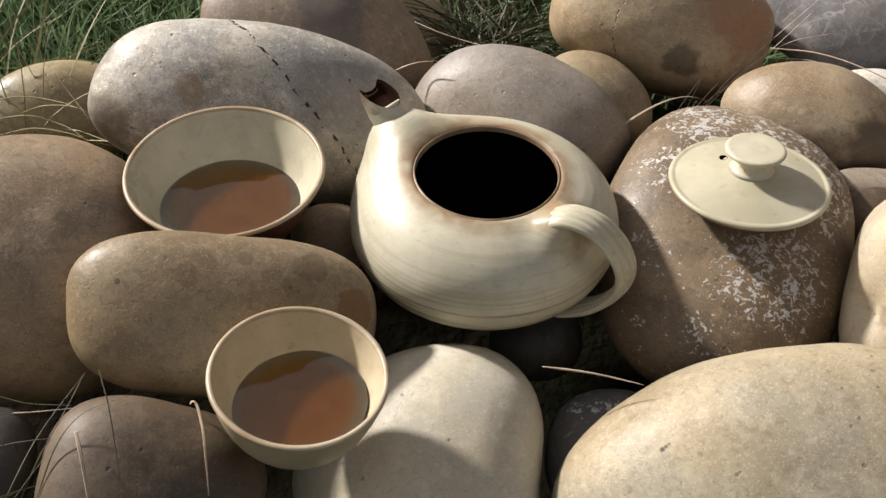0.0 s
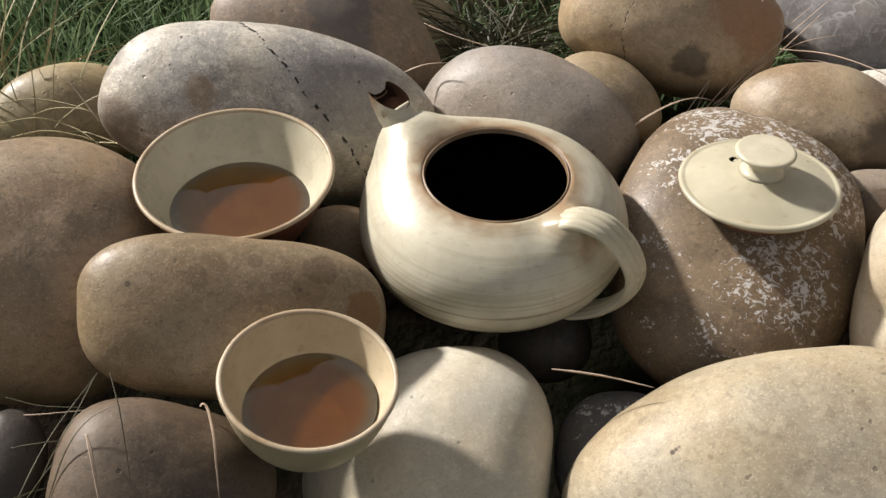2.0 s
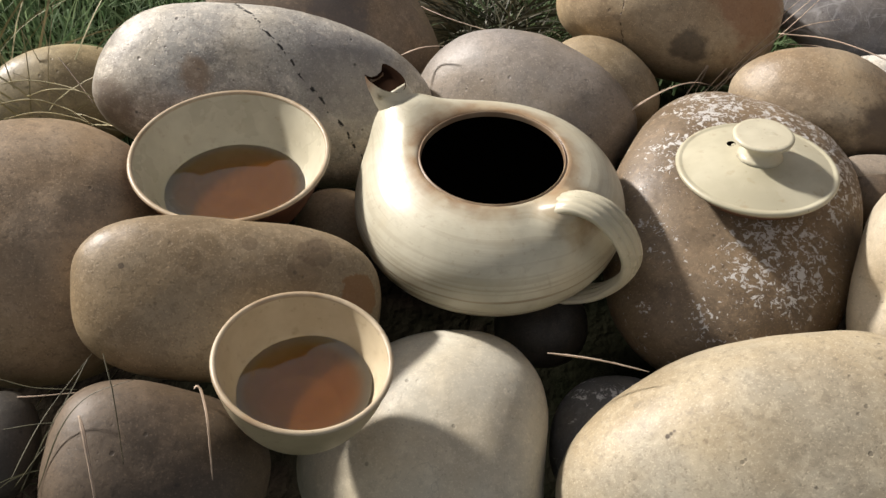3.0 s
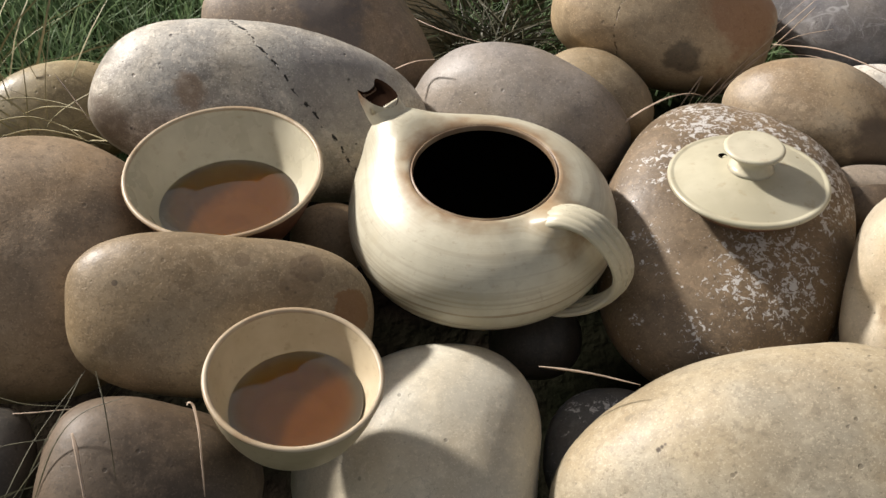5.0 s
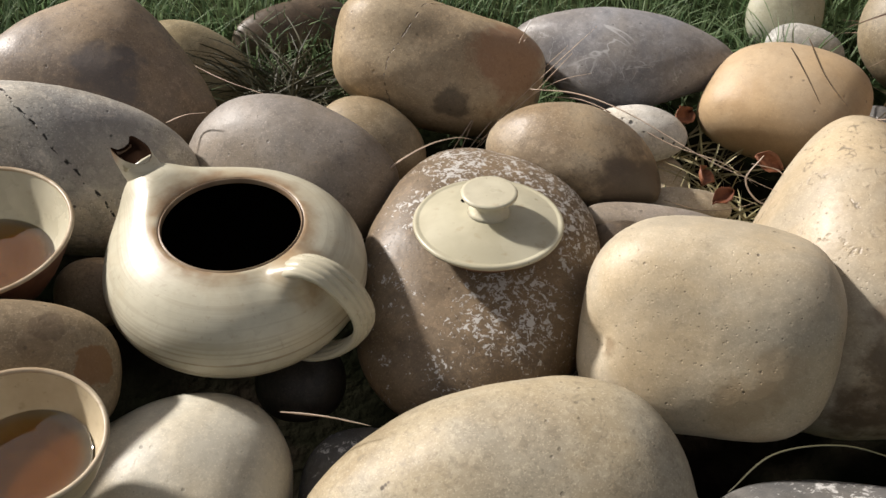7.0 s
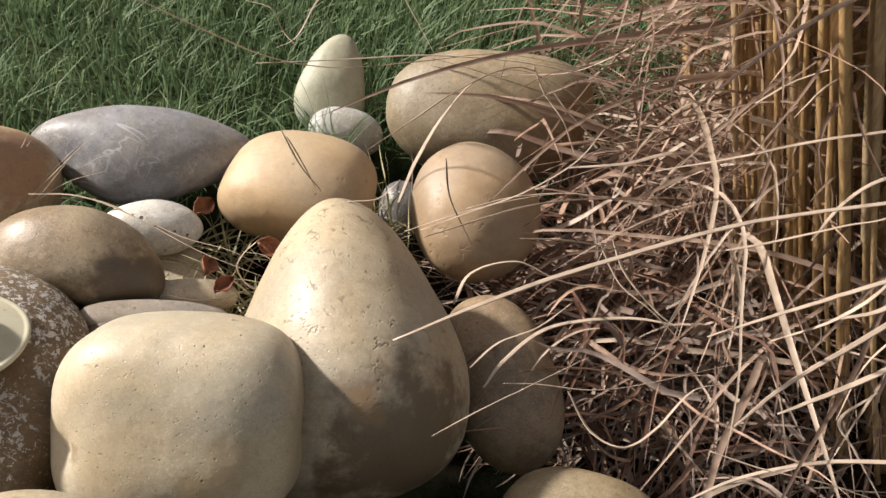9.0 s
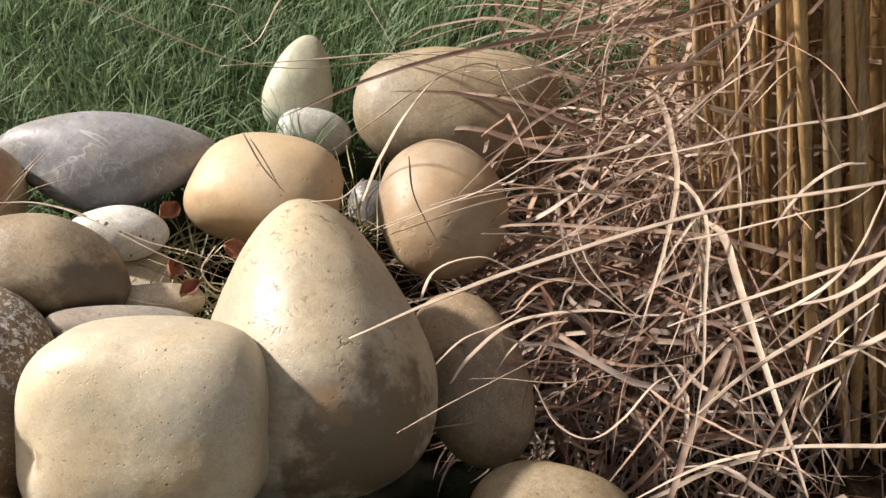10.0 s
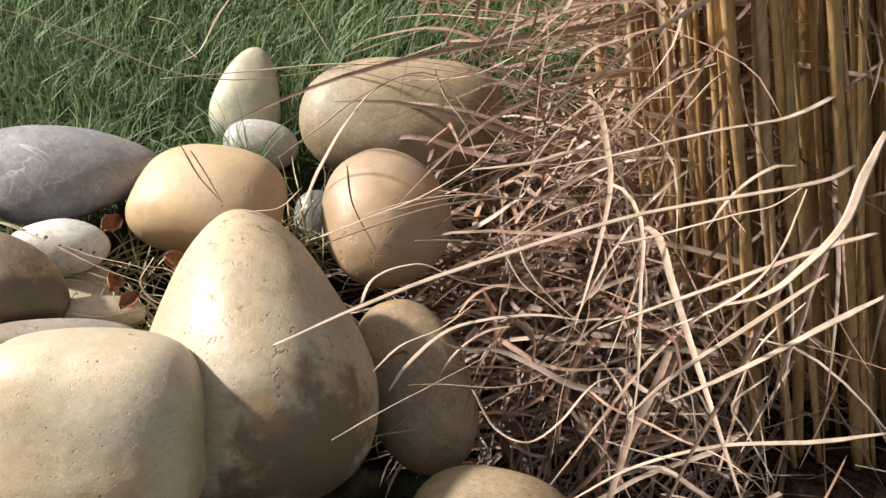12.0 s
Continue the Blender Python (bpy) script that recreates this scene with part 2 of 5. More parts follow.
def soil_material():
    s = Nodes("soil", 1.0, 0.0)
    # Near-black soil colour carries the deep shade between the stones.
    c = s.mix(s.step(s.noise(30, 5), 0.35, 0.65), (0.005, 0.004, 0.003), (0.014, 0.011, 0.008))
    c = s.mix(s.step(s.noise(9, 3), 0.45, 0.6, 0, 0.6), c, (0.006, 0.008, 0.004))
    def round_patch(x, y, wide, deep):
        m = s.t.nodes.new("ShaderNodeMapping")
        m.inputs["Location"].default_value = (-x / wide, -y / deep, 0)
        m.inputs["Scale"].default_value = (1 / wide, 1 / deep, 0)
        s.t.links.new(s.local, m.inputs[0])
        return s.math("ADD", s.away((0, 0, 0), at=m.outputs[0]), s.math("MULTIPLY", s.math("SUBTRACT", s.noise(14, 4), 0.5), 0.5))

    mulch = s.math("MULTIPLY", s.step(round_patch(0.86, 0.0, 0.3, 0.24), 0.75, 1.1, 1, 0), s.step(s.noise(160, 4, 0.7), 0.35, 0.6))
    c = s.mix(mulch, c, (0.045, 0.028, 0.018))
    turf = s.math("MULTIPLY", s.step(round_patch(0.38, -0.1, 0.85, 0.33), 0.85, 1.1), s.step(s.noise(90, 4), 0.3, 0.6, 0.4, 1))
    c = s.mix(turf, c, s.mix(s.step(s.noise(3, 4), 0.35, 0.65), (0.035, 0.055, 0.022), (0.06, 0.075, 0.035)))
    return s.bump(s.noise(120, 5), 0.8, 0.006).colour(c).m


SPOUT_TIP = (-0.0548, 0.0548, 0.0415)
TAN = stone_material("tan_stone", (0.317, 0.256, 0.170), (0.230, 0.175, 0.107))
GOLD = stone_material("yellow_stone", grit=0.25, mottle=0.15, light=(0.50, 0.375, 0.24), dark=(0.41, 0.295, 0.18), pits=0.2)
BROWN = stone_material("brown_stone", (0.126, 0.090, 0.059), (0.070, 0.050, 0.033), pits=0.4)
# Stones down in the gaps: their shade is put into this colour.
LOW = stone_material("shade_darkened_stone", (0.07, 0.058, 0.045), (0.04, 0.034, 0.027), pits=0.4)
UMBER = stone_material("umber_stone", (0.337, 0.248, 0.161), (0.222, 0.161, 0.102), pits=0.5)
OLIVE = stone_material("olive_stone", (0.359, 0.299, 0.179), (0.239, 0.191, 0.108), pits=0.4)
PALE = stone_material("pale_stone", (0.45, 0.4, 0.32), (0.34, 0.285, 0.21))
CREAM = stone_material("cream_stone", grit=0.45, mottle=0.25, light=(0.54, 0.46, 0.34), dark=(0.44, 0.37, 0.265), pits=0.9, pocks=0.9, spots=(((-0.0442, -0.0036, 0.0307), 0.006, (0.2, 0.13, 0.07), 0.55), ((0.0182, -0.0261, 0.0356), 0.016, (0.34, 0.24, 0.13), 0.5), ((0.0312, -0.0108, 0.0369), 0.014, (0.36, 0.26, 0.15), 0.4)))
GREYBROWN = stone_material("grey_brown_stone", (0.31, 0.27, 0.235), (0.24, 0.21, 0.182), mottle=0.35)
GREY = stone_material("grey_stone", grit=0.6, light=(0.160, 0.152, 0.144), dark=(0.104, 0.100, 0.096), flecks=0.6)
VEINED = stone_material("veined_grey_stone", grit=0.5, light=(0.286, 0.275, 0.275), dark=(0.173, 0.166, 0.173), veins=0.9)
CHALK = stone_material("white_stone", (0.62, 0.6, 0.56), (0.45, 0.43, 0.4), pits=1.0, holes=0.9)
PLAINWHITE = stone_material("plain_white_stone", (0.6, 0.58, 0.54), (0.42, 0.41, 0.38), pits=0.8)
ROUND = stone_material("orange_tan_stone", grit=0.25, mottle=0.15, light=(0.38, 0.28, 0.185), dark=(0.29, 0.205, 0.13), pits=0.4, scuffs=0.2)
DARKEGG = stone_material("two_tone_stone", (0.33, 0.26, 0.175), (0.23, 0.172, 0.112), spots=(((0.0370, -0.0160, 0.0170), 0.026, (0.09, 0.066, 0.047), 0.85), ((0.0455, -0.0094, 0.0117), 0.02, (0.09, 0.07, 0.05), 0.8)))
CRACKED = stone_material("cracked_grey_stone", (0.56, 0.515, 0.44), (0.34, 0.31, 0.27), pits=1.0, pocks=1.0, mottle=0.9, grit=0.95,
                         spots=(((-0.0388, -0.0100, 0.0354), 0.0095, (0.27, 0.17, 0.09), 0.6), ((-0.0789, -0.0271, 0.0122), 0.016, (0.14, 0.1, 0.07), 0.65), ((0.0376, 0.0054, 0.0334), 0.036, (0.2, 0.19, 0.185), 0.6)),
                         crack=((0.6683, 0.7383, 0.0904), 0.01235, 0.001, (0.012, 0.01, 0.008)))
SEAMED = stone_material("seamed_brown_stone", (0.43, 0.335, 0.215), (0.33, 0.245, 0.15),
                        spots=(((0.0385, 0.0155, 0.0381), 0.03, (0.27, 0.135, 0.07), 0.7), ((0.0093, -0.0226, 0.0430), 0.012, (0.05, 0.04, 0.03), 0.7)),
                        crack=((0.6683, -0.0353, 0.7430), 0.00889, 0.0005, (0.11, 0.075, 0.04)))
# Grey stone; the green light off the grass is mixed into its colour.
GRASSLIT = stone_material("grass_lit_grey_stone", grit=0.4, mottle=0.3, light=(0.40, 0.405, 0.33), dark=(0.30, 0.305, 0.24))
# Celadon darkened to stand in for the weaker light on the lid plate.
LIDGLAZE = glaze("dimmed_celadon_glaze", (0.52, 0.49, 0.365), (0.42, 0.39, 0.28), 0.35, 0.32)
LICHEN = stone_material("lichen_flecked_stone", light=(0.25, 0.180, 0.112), dark=(0.15, 0.105, 0.064), flecks=0.05, flakes=(((0.010, 0.075, 0.030), 0.032, 0.055), ((0.048, 0.040, 0.030), 0.020, 0.045), ((0.022, -0.027, 0.040), 0.014, 0.042), ((-0.030, 0.030, 0.040), 0.002, 0.022), ((-0.0122, -0.0593, 0.0369), 0.004, 0.011), ((-0.0374, -0.0126, 0.0398), 0.003, 0.009)))
SPLASHED = stone_material("tea_stained_stone", wet=True, light=(0.309, 0.240, 0.155), dark=(0.220, 0.163, 0.098),
                          spots=(((0.0358, 0.0229, 0.0160), 0.0075, (0.13, 0.085, 0.05), 0.5), ((0.0563, 0.0047, 0.0137), 0.0095, (0.2, 0.09, 0.025), 0.75), ((0.0081, 0.0219, 0.0184), 0.0032, (0.12, 0.08, 0.045), 0.5), ((0.0315, 0.0117, 0.0189), 0.0065, (0.15, 0.10, 0.055), 0.45), ((-0.0429, 0.0089, 0.0179), 0.0014, (0.07, 0.05, 0.035), 0.7)))
WEDGE = stone_material("dark_patched_stone", (0.302, 0.232, 0.162), (0.197, 0.151, 0.116), spots=(((-0.0009, -0.0017, 0.0348), 0.022, (0.1, 0.09, 0.09), 0.75),))
WHITISH = stone_material("whitish_stone", grit=0.4, mottle=0.4, light=(0.60, 0.545, 0.43), dark=(0.49, 0.435, 0.335))
NOTCHED = stone_material("notched_pale_stone", (0.400, 0.349, 0.256), (0.316, 0.265, 0.186), spots=(((-0.0473, 0.0143, 0.0405), 0.0012, (0.07, 0.05, 0.03), 0.95), ((-0.0459, 0.0152, 0.0407), 0.0010, (0.07, 0.05, 0.03), 0.9), ((-0.0445, 0.0161, 0.0408), 0.0008, (0.1, 0.07, 0.045), 0.8), ((-0.0330, 0.0113, 0.0440), 0.0016, (0.2, 0.15, 0.09), 0.6)))
PEAR = stone_material("scuffed_cream_stone", grit=0.4, mottle=0.3, light=(0.50, 0.42, 0.305), dark=(0.39, 0.32, 0.225), pits=1.0, scuffs=0.75, spots=(((0.0320, -0.0700, 0.0357), 0.054, (0.12, 0.078, 0.042), 0.85), ((0.0085, -0.0376, 0.0642), 0.016, (0.25, 0.19, 0.13), 0.5), ((0.0114, -0.0474, 0.0610), 0.010, (0.36, 0.22, 0.1), 0.5), ((0.0176, -0.0574, 0.0542), 0.02, (0.17, 0.13, 0.09), 0.3)))
CELADON = glaze("celadon_glaze", (0.59, 0.555, 0.425), (0.48, 0.445, 0.33), 0.3, 0.27)
TANGLAZE = glaze("tan_cream_glaze", (0.6, 0.51, 0.35), (0.48, 0.39, 0.25), 0.4)
POT = throwing_lines("wheel_thrown_glaze", (0.61, 0.58, 0.455), (0.49, 0.46, 0.35))
SPOUT = throwing_lines("browned_spout_glaze", (0.61, 0.58, 0.455), (0.49, 0.46, 0.35), brown=SPOUT_TIP)
RIM = glaze("iron_stained_rim", (0.38, 0.29, 0.185), (0.2, 0.13, 0.075), 0.6, 0.4)
# Brown clay, with the shade of a deeper hole put into its colour.
HOLE = Nodes("shade_brown_spout_clay", 1.0, 0.0).colour((0.02, 0.011, 0.007)).m
CLAY = glaze("brown_clay", (0.16, 0.07, 0.035), (0.09, 0.035, 0.02), 0.2, 0.45)
# The shade inside the pot is put into a near-black colour.
INSIDE = Nodes("pot_inside_shade", 1.0, 0.0).m
inside_shade = INSIDE.node_tree.nodes.new("ShaderNodeBsdfDiffuse")
inside_shade.inputs[0].default_value = (0.006, 0.005, 0.004, 1)
INSIDE.node_tree.links.new(inside_shade.outputs[0], INSIDE.node_tree.nodes["Material Output"].inputs["Surface"])
def tea_material(radius):
    """Clear amber tea: deep colour in the middle, clear at the shallow edge, a mirror of the sky on top."""
    s = Nodes("tea", 0.02, 0.5)
    deep = s.step(s.away((0, 0, 0)), radius - 0.0065, radius - 0.0008, 1, 0)
    clear = s.t.nodes.new("ShaderNodeBsdfTransparent")
    shallow = s.step(s.away((0, 0, 0)), radius * 0.35, radius * 0.98)
    s.put(s.mix(deep, (0.98, 0.93, 0.72), s.mix(shallow, (1.0, 0.66, 0.08), (1.0, 0.84, 0.34))), clear.inputs[0])
    cloudy = s.t.nodes.new("ShaderNodeBsdfDiffuse")
    s.put(s.mix(deep, (0.5, 0.42, 0.22), (0.88, 0.26, 0.015)), cloudy.inputs[0])
    body = s.t.nodes.new("ShaderNodeMixShader")
    body.inputs[0].default_value = 0.07
    s.t.links.new(clear.outputs[0], body.inputs[1])
    s.t.links.new(cloudy.outputs[0], body.inputs[2])
    shine = s.t.nodes.new("ShaderNodeBsdfGlossy")
    shine.inputs["Roughness"].default_value = 0.03
    fresnel = s.t.nodes.new("ShaderNodeFresnel")
    fresnel.inputs["IOR"].default_value = 2.0
    both = s.t.nodes.new("ShaderNodeMixShader")
    for k, socket in enumerate((fresnel.outputs[0], body.outputs[0], shine.outputs[0])):
        s.t.links.new(socket, both.inputs[k])
    s.t.links.new(both.outputs[0], s.t.nodes["Material Output"].inputs["Surface"])
    return s.m


SOIL = soil_material()
GRASS = plant("lawn_grass", (0.10, 0.18, 0.075), (0.25, 0.33, 0.17), thin=0.4)
STRAW = plant("dry_straw", (0.48, 0.36, 0.265), (0.72, 0.59, 0.47), 0.45, thin=0.25)
CANE = plant("dry_cane", (0.41, 0.25, 0.105), (0.66, 0.45, 0.235), 0.42, 40, each=True)
SHEATH = plant("dry_leaf_sheath", (0.38, 0.26, 0.14), (0.58, 0.43, 0.26), 0.6, 40, each=True)
BROWNLEAF = plant("brown_reed_leaf", (0.2, 0.125, 0.088), (0.6, 0.44, 0.335), thin=0.3, skew=1.2)
DARKSTEM = plant("dark_dry_stem", (0.10, 0.07, 0.045), (0.22, 0.16, 0.1))
DARKGRASS = plant("dark_grass", (0.035, 0.036, 0.018), (0.11, 0.10, 0.055))
DRYGRASS = plant("dry_grass", (0.22, 0.2, 0.09), (0.46, 0.4, 0.24))
LITTER = plant("dry_litter", (0.13, 0.065, 0.042), (0.60, 0.40, 0.285), thin=0.2, skew=2.1)
GREYLEAF = plant("weathered_leaf", (0.20, 0.145, 0.115), (0.62, 0.49, 0.40), thin=0.25, skew=1.6)
DEADLEAF = plant("dead_leaf", (0.17, 0.055, 0.025), (0.27, 0.11, 0.055), each=True)


# ---- shaping ----
def mesh_of(name, verts, faces, material, smooth=True):
    me = bpy.data.meshes.new(name)
    me.from_pydata([tuple(v) for v in verts], [], faces)
    me.materials.append(material)
    if smooth:
        me.polygons.foreach_set("use_smooth", [True] * len(me.polygons))
    me.update()
    return me


def part(name, data, parent, label=""):
    ob = new(name, data)
    ob.parent = parent
    return tagged(ob, label) if label else ob


def lathe(name, profile, material, steps=96, foot=True):
    """A mesh turned round z from (radius, height) pairs."""
    verts, faces = [], []
    for r, z in profile:
        for k in range(steps):
            a = 2 * math.pi * k / steps
            verts.append((r * math.cos(a), r * math.sin(a), z))
    for i in range(len(profile) - 1):
        for k in range(steps):
            a, b = i * steps + k, i * steps + (k + 1) % steps
            faces.append((a, b, b + steps, a + steps))
    for i, flip in ((0, True), (len(profile) - 1, False)):
        if profile[i][0] < 0.004 or foot and i == 0 and profile[0][0] < 0.03:
            ring = [i * steps + k for k in range(steps)]
            faces.append(tuple(reversed(ring)) if flip else tuple(ring))
    return mesh_of(name, verts, faces, material)


def smooth_path(points, n):
    """n points along a Catmull-Rom curve through the points."""
    p = [Vector(q) for q in points]
    p = [2 * p[0] - p[1], *p, 2 * p[-1] - p[-2]]
    out = []
    spans = len(p) - 3
    for k in range(n):
        s = k / (n - 1) * spans
        i = min(int(s), spans - 1)
        u = s - i
        a, b, c, d = p[i : i + 4]
        out.append(0.5 * (2 * b + (c - a) * u + (2 * a - 5 * b + 4 * c - d) * u * u + (3 * b - a - 3 * c + d) * u ** 3))
    return out


def sweep(path, sizes, steps=12, side=None, grooves=0.0):
    """Verts and faces of a tube along a path; sizes are (half width, half thickness) per point."""
    verts, faces = [], []
    for k, q in enumerate(path):
        t = (path[min(k + 1, len(path) - 1)] - path[max(k - 1, 0)]).normalized()
        s = Vector(side) if side is not None else (t.cross(Vector((0, 0, 1))) if abs(t.z) < 0.95 else t.cross(Vector((1, 0, 0))))
        s = (s - t * s.dot(t)).normalized()
        n = s.cross(t)
        w, h = sizes[k]
        for j in range(steps):
            a = 2 * math.pi * j / steps
            g = 1 - grooves * min(1, k / len(path) / 0.35) ** 2 * abs(math.sin(a)) * (0.5 + 0.5 * math.cos(12 * a)) ** 3
            verts.append(q + s * (w * math.cos(a)) + n * (h * math.sin(a) * g))
    m = len(path)
    for k in range(m - 1):
        for j in range(steps):
            a, b = k * steps + j, k * steps + (j + 1) % steps
            faces.append((a, b, b + steps, a + steps))
    faces.append(tuple(reversed(range(steps))))
    faces.append(tuple((m - 1) * steps + j for j in range(steps)))
    return verts, faces


def swells(x, y, z):
    """Smooth lobes over a ball, three-fold ones first."""
    return (x * (x * x - 3 * y * y), y * (3 * x * x - y * y), z * (x * x - y * y) * 2, 4 * x * y * z, x * (5 * z * z - 1) * 0.8, y * (5 * z * z - 1) * 0.8, z * (5 * z * z - 3) * 0.5,
            x ** 4 - 6 * x * x * y * y + y ** 4, 4 * x * y * (x * x - y * y), (35 * z ** 4 - 30 * z * z + 3) / 8, z * x * (7 * z * z - 3) * 0.6,
            z * y * (7 * z * z - 3) * 0.6, (x * x - y * y) * (7 * z * z - 1) * 0.5, x * y * (7 * z * z - 1))


def stone(material, place, turn, radii, label, e=2.0, taper=0.0, squash=0.0, bumps=(), rough=0.05, seed=1, detail=5, wave=16.0, swell=()):
    """A worn river stone. e: 2 round, more boxy; taper: narrower to +y; bumps are (direction, depth, width) in units of the radii;
    swell: how far it departs from round, as weights of swells()."""
    bm = bmesh.new()
    bmesh.ops.create_icosphere(bm, subdivisions=detail, radius=1.0)
    shift = Vector((seed * 3.1, seed * 1.7, seed * 2.3))
    mean = (radii[0] * radii[1] * radii[2]) ** (1 / 3)
    for v in bm.verts:
        p = v.co.copy()
        k = (abs(p.x) ** e + abs(p.y) ** e + abs(p.z) ** e) ** (-1 / e)
        p *= k
        for way, depth, width in bumps:
            near = (v.co - Vector(way).normalized()).length / width
            p *= 1 + depth * math.exp(-near * near)
        if swell:
            p *= 1 + sum(a * b for a, b in zip(swell, swells(*v.co)))
        p.x *= 1 - taper * p.y
        p.z *= 1 - 0.6 * taper * p.y
        q = Vector((p.x * radii[0], p.y * radii[1], p.z * radii[2]))
        lump = noise.noise(q * wave + shift) * rough + noise.noise(q * wave * 3 + shift) * rough * 0.25 + noise.noise(q * wave * 9 + shift) * rough * 0.06
        v.co = q * (1 + lump * mean / max(q.length, 1e-4))
    me = bpy.data.meshes.new("cobblestone")
    bm.to_mesh(me)
    bm.free()
    me.materials.append(material)
    me.polygons.foreach_set("use_smooth", [True] * len(me.polygons))
    ob = new("cobblestone", me)
    ob.matrix_world = pose(*place, *turn)
    return tagged(ob, label, "stone", "cobblestones in the heap")


# ---- ground ----
def ground_height(x, y):
    """Lawn behind, a shallow hollow under the heap of stones."""
    lawn = 0.5 + 0.5 * math.tanh((y - 0.16 - 0.12 * min(1, max(0, x - 0.4))) / 0.07)
    around = math.hypot((x - 0.38) / 0.85, (y + 0.1) / 0.36)
    lawn = max(lawn, min(1, max(0, (around - 0.95) / 0.35)))
    # extra depth added so that the gaps under the heap fall darker
    deep = 0.035 * (1 - lawn) * min(1, max(0, (0.52 - x) / 0.08))
    return 0.004 + (-0.035 + 0.085 * lawn) - deep + 0.006 * noise.noise(Vector((x * 7, y * 7, 0))) * (1 if abs(x) < 4 else 0)


def build_ground():
    xs = [-600, -120, -30, -8, -3, -1.5] + [-0.8 + 0.04 * k for k in range(66)] + [2.5, 4, 9, 30, 120, 600]
    ys = [-600, -120, -30, -8, -3, -1.5] + [-0.8 + 0.04 * k for k in range(56)] + [2.2, 4, 9, 30, 120, 600]
    verts = [(x, y, ground_height(x, y)) for y in ys for x in xs]
    w = len(xs)
    faces = [(j * w + i, j * w + i + 1, (j + 1) * w + i + 1, (j + 1) * w + i) for j in range(len(ys) - 1) for i in range(w - 1)]
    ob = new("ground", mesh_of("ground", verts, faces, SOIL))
    tagged(ob, "soil under stones and lawn, gap shade put into its colour", "ground", kind="structure")


build_ground()

# ---- the cobblestones ----
stone(CRACKED, (0.0080, 0.0956, 0.1211), (34.0, 14.9, -0.2), (0.0916, 0.0441, 0.0377),
      "large pale grey cobblestone with a dark dotted crack", e=2.43, rough=0.07, seed=3, swell=(0.001, -0.019, -0.027, 0.024, -0.013, 0.037, 0.023, -0.010, 0.004, -0.008, -0.014, 0.012, 0.000, -0.005))
stone(UMBER, (-0.0957, -0.0068, 0.1096), (26.8, 13.4, 12.3), (0.0647, 0.0642, 0.0454),
      "large brown rounded cobblestone beside the cups", e=2.23, seed=4, taper=-0.012, swell=(-0.002, 0.007, 0.002, -0.001, 0.001, 0.001, 0.000, -0.004, -0.003, 0.000, -0.001, 0.001, -0.000, -0.001))
stone(OLIVE, (-0.1168, 0.1473, 0.0851), (42.9, 6.5, 13.9), (0.0465, 0.0309, 0.0216),
      "olive brown cobblestone at the lawn edge", e=2.18, seed=5, swell=(-0.000, -0.002, -0.001, 0.001, -0.001, 0.000, 0.000, 0.001, 0.000, -0.000, -0.000, 0.000, 0.000, -0.000))
stone(SPLASHED, (-0.0012, -0.0551, 0.1234), (38.1, 10.1, 1.0), (0.0667, 0.0363, 0.0202),
      "long brown cobblestone with wet tea stains", e=2.48, seed=6, bumps=(((0.1, 1, 0.2), -0.05, 0.45),), swell=(0.008, 0.012, -0.011, 0.005, -0.015, 0.013, 0.010, -0.011, -0.010, 0.006, -0.005, -0.005, 0.009, -0.011))
stone(BROWN, (-0.0254, -0.1274, 0.0990), (25.6, 20.6, -4.2), (0.0443, 0.0351, 0.0289),
      "brown cobblestone under the small teacup", e=2.50, seed=7, taper=-0.021, swell=(0.012, 0.007, -0.000, -0.002, -0.001, -0.002, 0.001, -0.009, 0.000, -0.000, -0.000, -0.000, 0.001, 0.001))
stone(WHITISH, (0.0868, -0.1001, 0.0647), (21.5, -6.9, -4.9), (0.0552, 0.0563, 0.0414),
      "pale smooth cobblestone beside the small teacup", e=2.27, seed=8, taper=0.009, swell=(-0.070, 0.015, -0.001, 0.013, 0.016, -0.018, -0.006, 0.002, 0.024, 0.005, -0.008, -0.004, -0.001, -0.006))
stone(NOTCHED, (0.2321, -0.1312, 0.0850), (29.1, -11.1, -7.7), (0.0886, 0.0607, 0.0476),
      "big pale tan cobblestone in front of the teapot", e=2.21, seed=9, rough=0.04, taper=0.036, swell=(-0.059, -0.020, 0.044, 0.037, 0.012, 0.026, -0.001, -0.009, 0.002, -0.014, -0.002, -0.009, -0.003, 0.006))
stone(LICHEN, (0.2391, 0.0050, 0.0870), (17.2, -3.7, -13.1), (0.0618, 0.0853, 0.0457),
      "dark brown cobblestone flecked with white lichen, under the lid", e=2.31, seed=10, taper=-0.068, swell=(0.009, -0.011, 0.007, 0.039, -0.049, -0.046, -0.043, 0.012, 0.034, 0.007, 0.024, 0.030, 0.006, -0.020))
stone(GREYBROWN, (0.1493, 0.1034, 0.0900), (40.8, 8.6, -17.4), (0.0624, 0.0524, 0.0445),
      "smooth grey-brown cobblestone behind the teapot", e=1.91, seed=11, taper=-0.118, swell=(0.004, 0.044, 0.010, -0.012, 0.086, 0.071, -0.028, 0.003, 0.013, -0.027, -0.001, -0.011, -0.006, 0.014))
stone(TAN, (0.1924, 0.1276, 0.0943), (42.3, -3.6, -5.4), (0.0352, 0.0323, 0.0255),
      "small round tan cobblestone", e=2.26, seed=12, taper=0.066, swell=(0.041, -0.030, -0.003, -0.017, 0.004, 0.004, -0.002, 0.009, -0.009, 0.003, 0.005, -0.001, -0.002, 0.009))
